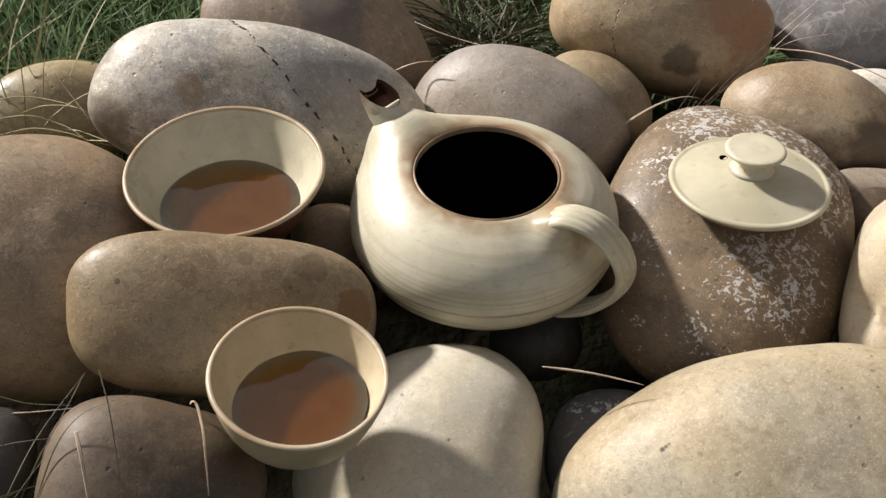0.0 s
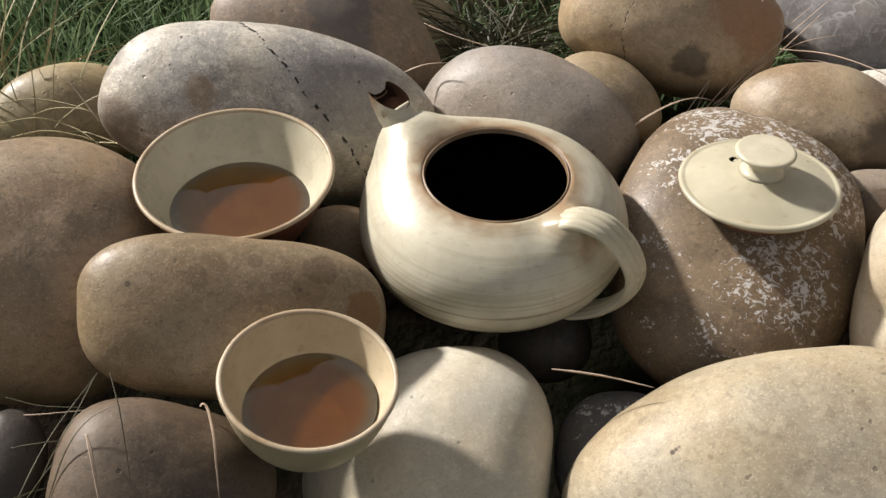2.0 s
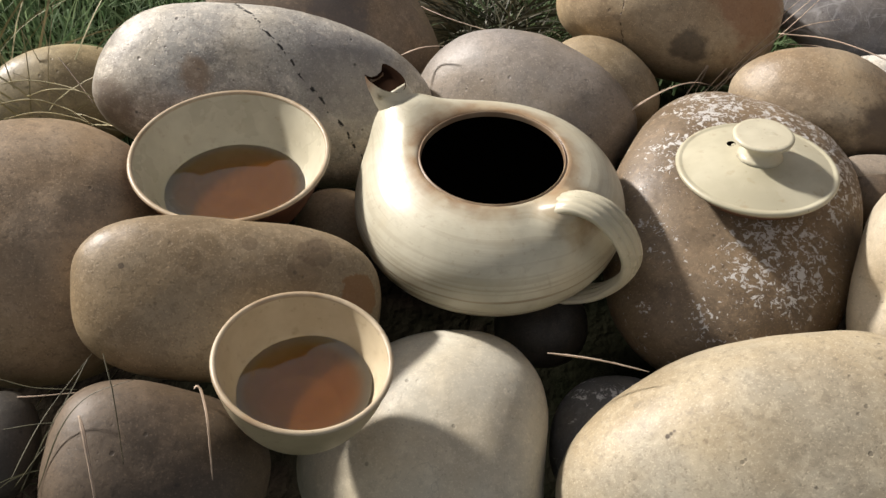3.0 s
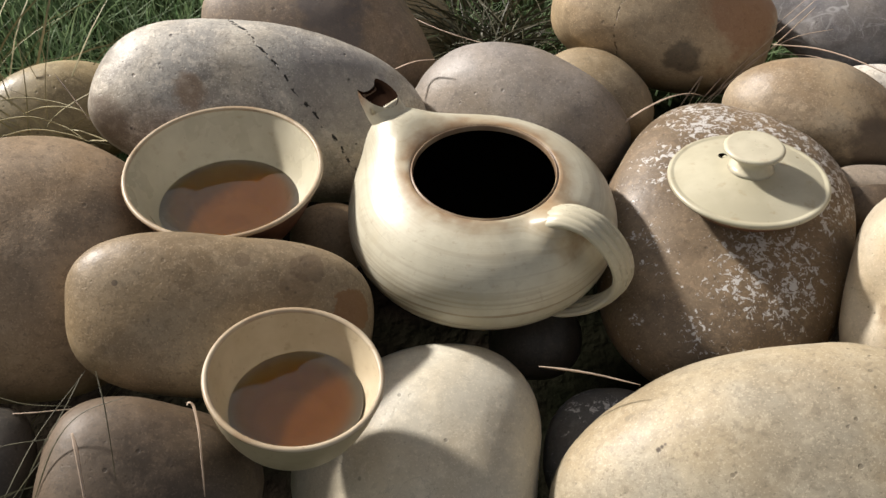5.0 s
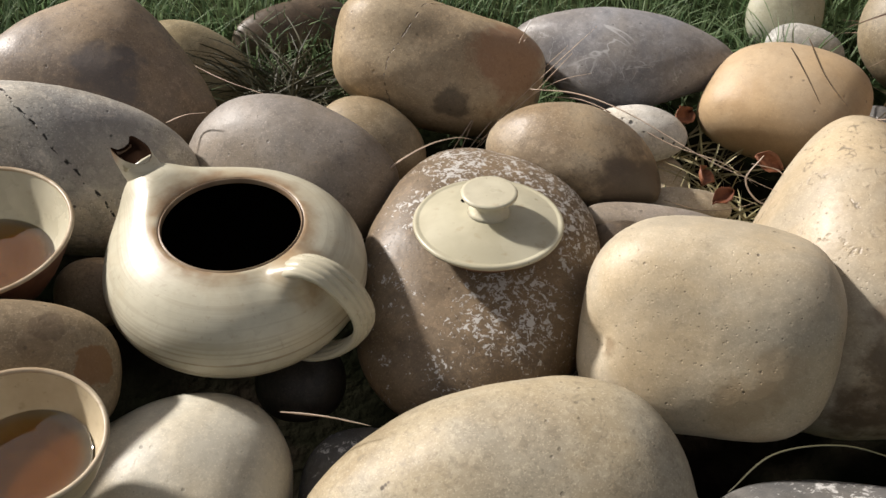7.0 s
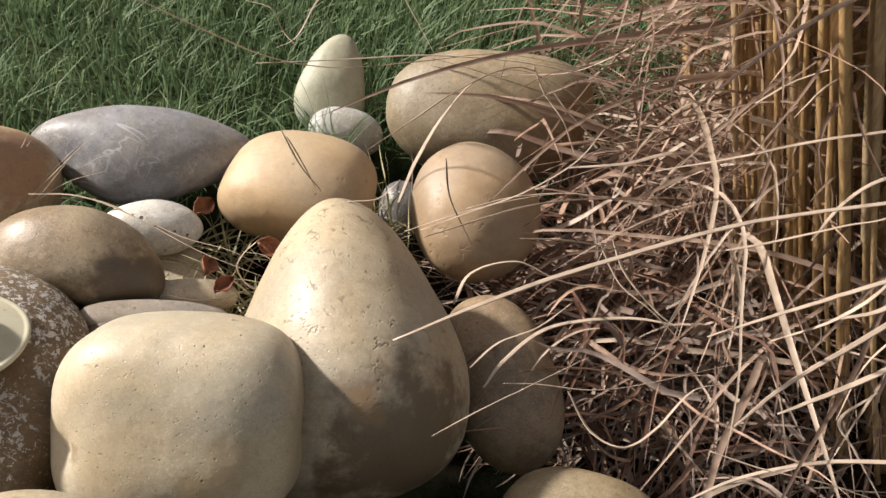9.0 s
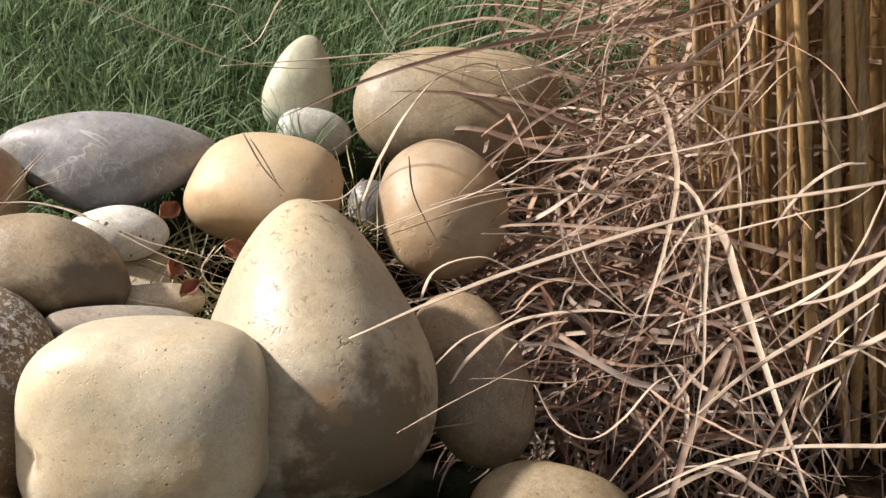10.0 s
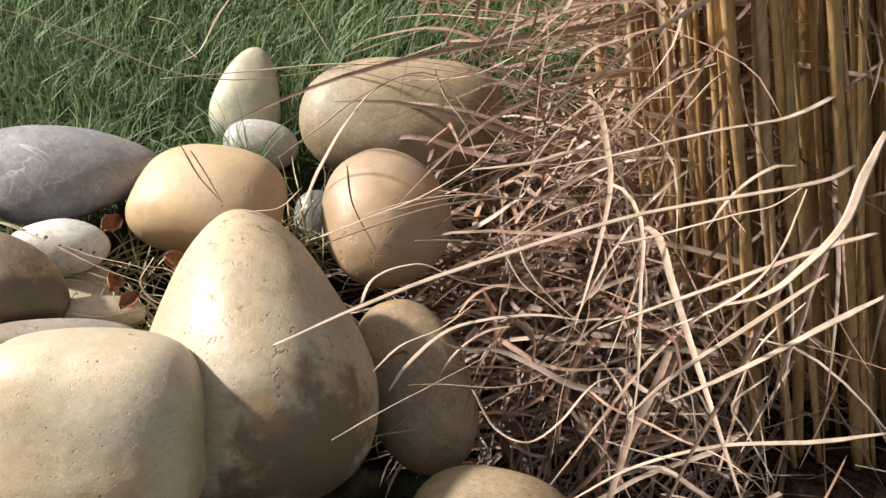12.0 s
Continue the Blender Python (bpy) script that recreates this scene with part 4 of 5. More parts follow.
def straw(points, width, label="thin dry grass stem", material=None, n=26):
    """A dry stem, or where it is wide a flat folded leaf that twists along its way."""
    path = smooth_path(points, n)
    rng = random.Random(round(points[0][0] * 1e4 + points[1][2] * 1e4))
    verts, faces = [], []
    flat = 1.0 if width < 0.0013 else 0.35
    turn, spin = rng.uniform(-0.5, 0.2), rng.uniform(-0.5, 0.3)
    for k, q in enumerate(path):
        u = k / (n - 1)
        t = (path[min(k + 1, n - 1)] - path[max(k - 1, 0)]).normalized()
        s0 = t.cross(Vector((0.2, 0.3, 1))).normalized()
        a = turn + spin * u
        s = s0 * math.cos(a) + t.cross(s0) * math.sin(a)
        up = s.cross(t)
        w = 0.5 * width * (1 - 0.75 * u ** 3) * (0.55 + 0.45 * min(1, u * 5)) * (1 + 0.08 * math.sin(u * 9 + turn))
        jog = Vector((rng.uniform(-1, 1), rng.uniform(-1, 1), rng.uniform(-1, 1))) * (width * 0.03)
        for x, y in ((-1, 0.35), (0, -0.25), (1, 0.35), (0.5, 0.55), (0, 0.25), (-0.5, 0.55)):
            verts.append(q + jog + s * (w * x) + up * (w * (y * 2 * flat if flat == 1 else y * 0.9)))
    for k in range(n - 1):
        for j in range(6):
            c0, c1 = k * 6 + j, k * 6 + (j + 1) % 6
            faces.append((c0, c1, c1 + 6, c0 + 6))
    faces += [tuple(range(5, -1, -1)), tuple((n - 1) * 6 + j for j in range(6))]
    return tagged(new("straw", mesh_of("straw", verts, faces, material or STRAW)), label, "straw", "dry stems")


straw(((0.1850, 0.0652, 0.1084), (0.2014, 0.0827, 0.1135), (0.2244, 0.0980, 0.1168), (0.2461, 0.1160, 0.1084), (0.2621, 0.1214, 0.1008)), 0.0016, "thin dry grass stem", STRAW)
straw(((0.0875, 0.2281, 0.0968), (0.1064, 0.2032, 0.1012), (0.1258, 0.1798, 0.1074), (0.1373, 0.1595, 0.1161)), 0.0018, "thin dry grass stem", STRAW)
straw(((0.0793, 0.1202, 0.1283), (0.0904, 0.1223, 0.1314), (0.1025, 0.1139, 0.1381)), 0.0014, "thin dry grass stem", STRAW)
straw(((0.2467, 0.1271, 0.0910), (0.2677, 0.1455, 0.1119), (0.2888, 0.1652, 0.1340), (0.2994, 0.1761, 0.1463)), 0.001, "thin dry grass stem", STRAW)
straw(((0.2619, 0.1285, 0.0937), (0.2842, 0.1387, 0.1061), (0.3011, 0.1407, 0.1240), (0.3207, 0.1455, 0.1451)), 0.001, "thin dry grass stem", STRAW)
straw(((0.2635, 0.1272, 0.0925), (0.2911, 0.1429, 0.1111), (0.3150, 0.1507, 0.1211), (0.3386, 0.1527, 0.1251)), 0.0008, "thin dry grass stem", STRAW)
straw(((0.2530, 0.1300, 0.0900), (0.2640, 0.1420, 0.1080), (0.2790, 0.1570, 0.1230), (0.2990, 0.1740, 0.1400)), 0.0009, "thin dry grass stem", STRAW)
straw(((0.2560, 0.1280, 0.0890), (0.2760, 0.1420, 0.1040), (0.2960, 0.1560, 0.1160), (0.3260, 0.1730, 0.1330)), 0.0009, "thin dry grass stem", STRAW)
straw(((0.2600, 0.1260, 0.0900), (0.2800, 0.1380, 0.1080), (0.3040, 0.1500, 0.1250), (0.3420, 0.1700, 0.1480)), 0.0008, "thin dry grass stem", STRAW)
straw(((0.3092, 0.1532, 0.1085), (0.3293, 0.1404, 0.1133), (0.3531, 0.1198, 0.1105), (0.3759, 0.0982, 0.1065), (0.4015, 0.0790, 0.1056), (0.4205, 0.0671, 0.0964)), 0.0018, "thin dry grass stem", STRAW)
straw(((0.3202, 0.2034, 0.1185), (0.3272, 0.1843, 0.1137), (0.3366, 0.1642, 0.1079)), 0.001, "thin dark dry grass stem", DARKSTEM)
straw(((0.4464, 0.1197, 0.1575), (0.4512, 0.1044, 0.1494), (0.4562, 0.0869, 0.1390)), 0.0012, "thin dark dry grass stem", DARKSTEM)
straw(((-0.1041, 0.1137, 0.1360), (-0.0910, 0.0952, 0.1322), (-0.0797, 0.0782, 0.1298)), 0.0011, "thin dark dry grass stem", DARKSTEM)
straw(((0.1364, -0.0815, 0.1109), (0.1562, -0.0912, 0.1168), (0.1750, -0.1020, 0.1215)), 0.0012, "thin dry grass stem", STRAW)
straw(((-0.0987, -0.0873, 0.1006), (-0.0797, -0.0877, 0.1017), (-0.0606, -0.0876, 0.1034)), 0.0008, "thin dry grass stem", STRAW)
straw(((-0.0779, -0.1352, 0.1102), (-0.0675, -0.1130, 0.1197), (-0.0507, -0.0900, 0.1306)), 0.0007, "thin dark green grass blade", DARKGRASS)
straw(((-0.0737, -0.1382, 0.1075), (-0.0633, -0.1238, 0.1232), (-0.0545, -0.1093, 0.1319), (-0.0490, -0.0973, 0.1375)), 0.0007, "thin dark green grass blade", DARKGRASS)
straw(((-0.0638, -0.1443, 0.1163), (-0.0546, -0.1288, 0.1332), (-0.0436, -0.1207, 0.1425), (-0.0266, -0.1174, 0.1473)), 0.0006, "thin dark green grass blade", DARKGRASS)
straw(((-0.0406, -0.1035, 0.1462), (-0.0334, -0.1230, 0.1482), (-0.0299, -0.1377, 0.1404), (-0.0288, -0.1449, 0.1330)), 0.0006, "thin dark green grass blade", DARKGRASS)
straw(((-0.0794, -0.1213, 0.1246), (-0.0664, -0.1206, 0.1263), (-0.0490, -0.1205, 0.1278)), 0.0006, "thin dark green grass blade", DARKGRASS)
straw(((-0.0885, -0.0947, 0.1226), (-0.0750, -0.0979, 0.1204), (-0.0569, -0.0995, 0.1201)), 0.0006, "thin dark green grass blade", DARKGRASS)
straw(((-0.1111, 0.0751, 0.1385), (-0.0963, 0.0683, 0.1471), (-0.0794, 0.0587, 0.1529), (-0.0699, 0.0552, 0.1501)), 0.0009, "pale thin grass blade", DRYGRASS)
straw(((-0.1322, 0.0815, 0.1291), (-0.1083, 0.0737, 0.1373), (-0.0882, 0.0612, 0.1404), (-0.0744, 0.0479, 0.1420)), 0.001, "pale thin grass blade", DRYGRASS)
straw(((-0.1356, 0.0970, 0.1305), (-0.1143, 0.0891, 0.1384), (-0.0938, 0.0780, 0.1429), (-0.0768, 0.0656, 0.1458)), 0.0008, "pale thin grass blade", DRYGRASS)
straw(((-0.1230, 0.0678, 0.1301), (-0.1023, 0.0609, 0.1389), (-0.0841, 0.0542, 0.1406), (-0.0717, 0.0467, 0.1411)), 0.0008, "pale thin grass blade", DRYGRASS)
straw(((-0.0758, -0.1365, 0.1090), (-0.0600, -0.1240, 0.1233), (-0.0405, -0.1047, 0.1305)), 0.0006, "thin dark green grass blade", DARKGRASS)
straw(((-0.0082, -0.1080, 0.1286), (-0.0070, -0.1074, 0.1294), (-0.0050, -0.1100, 0.1288), (-0.0013, -0.1234, 0.1305), (0.0006, -0.1352, 0.1270), (0.0016, -0.1450, 0.1205)), 0.0013, "pale hooked dry grass stem", STRAW)
straw(((-0.0466, -0.1272, 0.1395), (-0.0439, -0.1344, 0.1385), (-0.0416, -0.1423, 0.1355), (-0.0394, -0.1508, 0.1305), (-0.0380, -0.1580, 0.1240)), 0.0015, "pale broken dry grass stem", STRAW)
straw(((0.3151, -0.1574, 0.1278), (0.3378, -0.1455, 0.1334), (0.3636, -0.1485, 0.1394), (0.3861, -0.1578, 0.1375), (0.3989, -0.1747, 0.1392)), 0.001, "thin dark dry grass stem", DARKGRASS)
straw(((0.7584, -0.1130, 0.2340), (0.7236, -0.1182, 0.2317), (0.6186, -0.1090, 0.2276), (0.5274, -0.1231, 0.2334), (0.4633, -0.1383, 0.2388), (0.4094, -0.1475, 0.2346)), 0.0042, "long pale dry reed leaf arching over the stones", STRAW)
straw(((0.7275, -0.1627, 0.2288), (0.6825, -0.1620, 0.2256), (0.6307, -0.1573, 0.2144), (0.5725, -0.1479, 0.1963)), 0.0056, "long pale dry reed leaf arching over the stones", STRAW)
straw(((0.4498, 0.2064, 0.1623), (0.5009, 0.1663, 0.1818), (0.5421, 0.1305, 0.2000), (0.5827, 0.0908, 0.2133), (0.6246, 0.0562, 0.2168), (0.6796, 0.0113, 0.2167), (0.7323, -0.0334, 0.2155), (0.7741, -0.0706, 0.2159)), 0.002, "long pale dry reed leaf arching over the stones", STRAW)
straw(((0.5045, 0.1251, 0.1365), (0.5284, 0.1092, 0.1667), (0.5470, 0.0938, 0.1939), (0.5786, 0.0891, 0.2087), (0.6062, 0.0707, 0.2052), (0.6333, 0.0525, 0.1850)), 0.0018, "long pale dry reed leaf arching over the stones", STRAW)
straw(((0.5831, -0.0345, 0.1684), (0.5854, -0.0613, 0.1554), (0.5947, -0.0844, 0.1513), (0.6132, -0.1095, 0.1342)), 0.0026, "long pale dry reed leaf arching over the stones", STRAW)
straw(((0.7007, -0.1640, 0.2101), (0.6500, -0.1675, 0.1902), (0.6095, -0.1711, 0.1766), (0.5776, -0.1782, 0.1647)), 0.003, "long pale dry reed leaf arching over the stones", STRAW)
straw(((0.4908, -0.0754, 0.1283), (0.5108, -0.0672, 0.1339), (0.5362, -0.0644, 0.1370), (0.5650, -0.0512, 0.1374)), 0.0016, "long pale dry reed leaf arching over the stones", STRAW)
straw(((0.5099, -0.0812, 0.1172), (0.5266, -0.0888, 0.1192), (0.5542, -0.1028, 0.1207), (0.5830, -0.1125, 0.1279), (0.6329, -0.1194, 0.1354), (0.6559, -0.1288, 0.1393)), 0.0016, "long pale dry reed leaf arching over the stones", STRAW)
straw(((0.6759, -0.0243, 0.2395), (0.7019, -0.0263, 0.2539), (0.7328, -0.0348, 0.2638), (0.7666, -0.0537, 0.2636)), 0.0022, "long pale dry reed leaf arching over the stones", STRAW)
straw(((0.6365, 0.0461, 0.2459), (0.6571, 0.0448, 0.2575), (0.6826, 0.0361, 0.2638)), 0.0024, "long pale dry reed leaf arching over the stones", STRAW)
straw(((0.6546, -0.1686, 0.2747), (0.6474, -0.1736, 0.2476), (0.6401, -0.1724, 0.2279), (0.6254, -0.1663, 0.2089), (0.6118, -0.1502, 0.1856)), 0.0032, "long pale dry reed leaf arching over the stones", STRAW)
straw(((0.5301, 0.1674, 0.2348), (0.5391, 0.1461, 0.2161), (0.5463, 0.1294, 0.2014)), 0.0016, "long pale dry reed leaf arching over the stones", STRAW)
straw(((0.4501, 0.2349, 0.1953), (0.4625, 0.2155, 0.1974), (0.4670, 0.2037, 0.1867), (0.4708, 0.1857, 0.1849)), 0.0016, "long pale dry reed leaf arching over the stones", STRAW)
straw(((0.5056, 0.2198, 0.2133), (0.4891, 0.2053, 0.2027), (0.4751, 0.1975, 0.1847), (0.4616, 0.1985, 0.1772)), 0.0014, "long pale dry reed leaf arching over the stones", STRAW)
straw(((0.5166, -0.0582, 0.1978), (0.5472, -0.0638, 0.1943), (0.5838, -0.0662, 0.1819)), 0.002, "long pale dry reed leaf arching over the stones", STRAW)
straw(((0.6200, -0.0902, 0.1940), (0.6428, -0.0974, 0.2002), (0.6831, -0.1085, 0.2132), (0.7031, -0.1145, 0.2191), (0.7240, -0.1152, 0.2317)), 0.0026, "long pale dry reed leaf arching over the stones", STRAW)
straw(((0.5573, 0.1467, 0.1953), (0.5779, 0.1238, 0.2151), (0.6003, 0.1008, 0.2361), (0.6212, 0.0941, 0.2583)), 0.0016, "long pale dry reed leaf arching over the stones", STRAW)
straw(((0.5835, 0.1041, 0.1960), (0.6175, 0.0716, 0.2134), (0.6543, 0.0593, 0.2393), (0.6770, 0.0517, 0.2617)), 0.0018, "long pale dry reed leaf arching over the stones", STRAW)
straw(((0.5179, 0.0046, 0.1717), (0.5457, -0.0029, 0.1808), (0.5755, -0.0148, 0.1862), (0.6095, -0.0240, 0.1808), (0.6503, -0.0372, 0.1751)), 0.0016, "long pale dry reed leaf arching over the stones", STRAW)
straw(((0.4853, -0.0069, 0.1707), (0.5167, -0.0048, 0.1766), (0.5490, -0.0029, 0.1830), (0.5883, 0.0098, 0.1896), (0.6121, 0.0219, 0.2023)), 0.0014, "long pale dry reed leaf arching over the stones", STRAW)
straw(((0.6561, -0.1862, 0.1726), (0.6372, -0.1870, 0.1594), (0.6343, -0.2026, 0.1562), (0.6356, -0.2269, 0.1456)), 0.002, "long pale dry reed leaf arching over the stones", STRAW)
straw(((0.5657, -0.1809, 0.1539), (0.5865, -0.1953, 0.1505), (0.6125, -0.2110, 0.1491), (0.6356, -0.2269, 0.1456)), 0.0018, "long pale dry reed leaf arching over the stones", STRAW)
straw(((0.6802, -0.1727, 0.2036), (0.6605, -0.1708, 0.1766), (0.6493, -0.1772, 0.1454)), 0.0016, "long pale dry reed leaf arching over the stones", STRAW)
straw(((0.6031, 0.1001, 0.2040), (0.6019, 0.0787, 0.1951), (0.6055, 0.0556, 0.1872), (0.6099, 0.0393, 0.1713), (0.6239, 0.0306, 0.1702)), 0.0024, "long pale dry reed leaf arching over the stones", STRAW)
straw(((0.4490, -0.1215, 0.1382), (0.4782, -0.1147, 0.1408), (0.5110, -0.1085, 0.1440), (0.5449, -0.1023, 0.1476)), 0.0018, "long pale dry reed leaf arching over the stones", STRAW)
straw(((0.5015, 0.0478, 0.1259), (0.5399, 0.0450, 0.1365), (0.5795, 0.0396, 0.1448), (0.6186, 0.0312, 0.1499)), 0.0014, "long pale dry reed leaf arching over the stones", STRAW)
straw(((0.4036, 0.0410, 0.1405), (0.3938, 0.0357, 0.1280), (0.4007, 0.0250, 0.1201), (0.4133, 0.0225, 0.1254), (0.4111, 0.0322, 0.1351), (0.3993, 0.0440, 0.1329)), 0.0012, "thin dry grass stem", STRAW)
straw(((0.3528, 0.0437, 0.1111), (0.3699, 0.0338, 0.1107), (0.3882, 0.0278, 0.1154), (0.4042, 0.0256, 0.1230)), 0.0016, "thin dark dry grass stem", DARKSTEM)
straw(((0.2917, 0.1259, 0.1337), (0.3190, 0.1132, 0.1365), (0.3437, 0.0865, 0.1381), (0.3748, 0.0507, 0.1332), (0.4056, 0.0186, 0.1325)), 0.0018, "thin dry grass stem", STRAW)
straw(((0.8033, -0.0722, 0.2733), (0.7623, -0.0776, 0.2561), (0.7337, -0.0763, 0.2467), (0.7009, -0.0691, 0.2413), (0.6713, -0.0635, 0.2361), (0.6420, -0.0589, 0.2300), (0.6017, -0.0454, 0.2184)), 0.0042, "long pale dry reed leaf arching over the stones", STRAW)
straw(((0.7301, -0.1420, 0.2770), (0.7081, -0.1558, 0.2630), (0.6899, -0.1683, 0.2448), (0.6657, -0.1739, 0.2304), (0.6462, -0.1737, 0.2175), (0.6273, -0.1599, 0.2040)), 0.005, "long pale dry reed leaf arching over the stones", STRAW)
straw(((0.7457, -0.0856, 0.2191), (0.7272, -0.0830, 0.2180), (0.7041, -0.0852, 0.2083), (0.6813, -0.0931, 0.1921)), 0.0034, "long pale dry reed leaf arching over the stones", STRAW)
straw(((0.7155, -0.1897, 0.2124), (0.6785, -0.1875, 0.1984), (0.6395, -0.1851, 0.1832), (0.5994, -0.1810, 0.1693)), 0.0042, "long pale dry reed leaf arching over the stones", STRAW)
straw(((0.6878, -0.2379, 0.1717), (0.6555, -0.2252, 0.1645), (0.6170, -0.2041, 0.1547), (0.5812, -0.1897, 0.1388), (0.5510, -0.1828, 0.1181)), 0.0026, "long pale dry reed leaf arching over the stones", STRAW)
straw(((0.6119, -0.0139, 0.1448), (0.6098, -0.0344, 0.1366), (0.6164, -0.0597, 0.1286), (0.6238, -0.0805, 0.1263)), 0.004, "long pale dry reed leaf arching over the stones", STRAW)
straw(((0.5040, -0.0242, 0.1272), (0.5160, -0.0179, 0.1424), (0.5406, -0.0248, 0.1510), (0.5620, -0.0420, 0.1457), (0.5990, -0.0629, 0.1465)), 0.0032, "long pale dry reed leaf arching over the stones", STRAW)
straw(((0.6191, -0.0845, 0.1353), (0.5906, -0.0687, 0.1342), (0.5474, -0.0608, 0.1309), (0.5174, -0.0674, 0.1198), (0.5004, -0.0777, 0.1131)), 0.0034, "long pale dry reed leaf arching over the stones", STRAW)
straw(((0.5414, -0.0973, 0.1182), (0.5443, -0.1208, 0.1098), (0.5547, -0.1384, 0.1132), (0.5777, -0.1337, 0.1175), (0.6028, -0.1245, 0.1283), (0.6314, -0.1270, 0.1280)), 0.003, "long pale dry reed leaf arching over the stones", STRAW)
straw(((0.7226, 0.0021, 0.1711), (0.6756, 0.0205, 0.1773), (0.6366, 0.0244, 0.1721), (0.6039, 0.0376, 0.1653)), 0.003, "long pale dry reed leaf arching over the stones", STRAW)
straw(((0.6931, -0.0393, 0.2370), (0.7141, -0.0362, 0.2546), (0.7398, -0.0397, 0.2678), (0.7663, -0.0513, 0.2724)), 0.003, "long pale dry reed leaf arching over the stones", STRAW)
straw(((0.4869, -0.0087, 0.1667), (0.5189, -0.0121, 0.1760), (0.5511, -0.0166, 0.1842), (0.5910, -0.0237, 0.1863), (0.6279, -0.0339, 0.1827), (0.6787, -0.0591, 0.1713)), 0.0026, "long pale dry reed leaf arching over the stones", STRAW)
straw(((0.3527, 0.3124, 0.1790), (0.3854, 0.2785, 0.1786), (0.4227, 0.2373, 0.1731), (0.4561, 0.2005, 0.1698), (0.4937, 0.1685, 0.1751), (0.5423, 0.1394, 0.1910), (0.5862, 0.1127, 0.2065), (0.6325, 0.0745, 0.2104)), 0.0022, "long dark dry reed stem", DARKSTEM)
straw(((0.4911, 0.0382, 0.1568), (0.5108, 0.0632, 0.1655), (0.5388, 0.0889, 0.1805), (0.5661, 0.1013, 0.1965), (0.6011, 0.0995, 0.2013), (0.6192, 0.0723, 0.1823), (0.6380, 0.0473, 0.1662)), 0.003, "long pale dry reed leaf arching over the stones", STRAW)
straw(((0.4376, 0.0369, 0.1526), (0.4557, 0.0359, 0.1636), (0.4737, 0.0294, 0.1683), (0.4905, 0.0383, 0.1731)), 0.0018, "long pale dry reed leaf arching over the stones", STRAW)
straw(((0.5200, 0.0424, 0.1811), (0.5188, 0.0273, 0.1629), (0.5243, 0.0023, 0.1462)), 0.0014, "thin dark dry grass stem", DARKSTEM)
straw(((0.4294, 0.0756, 0.1915), (0.4361, 0.0593, 0.1774), (0.4452, 0.0452, 0.1673)), 0.0012, "thin dark dry grass stem", DARKSTEM)


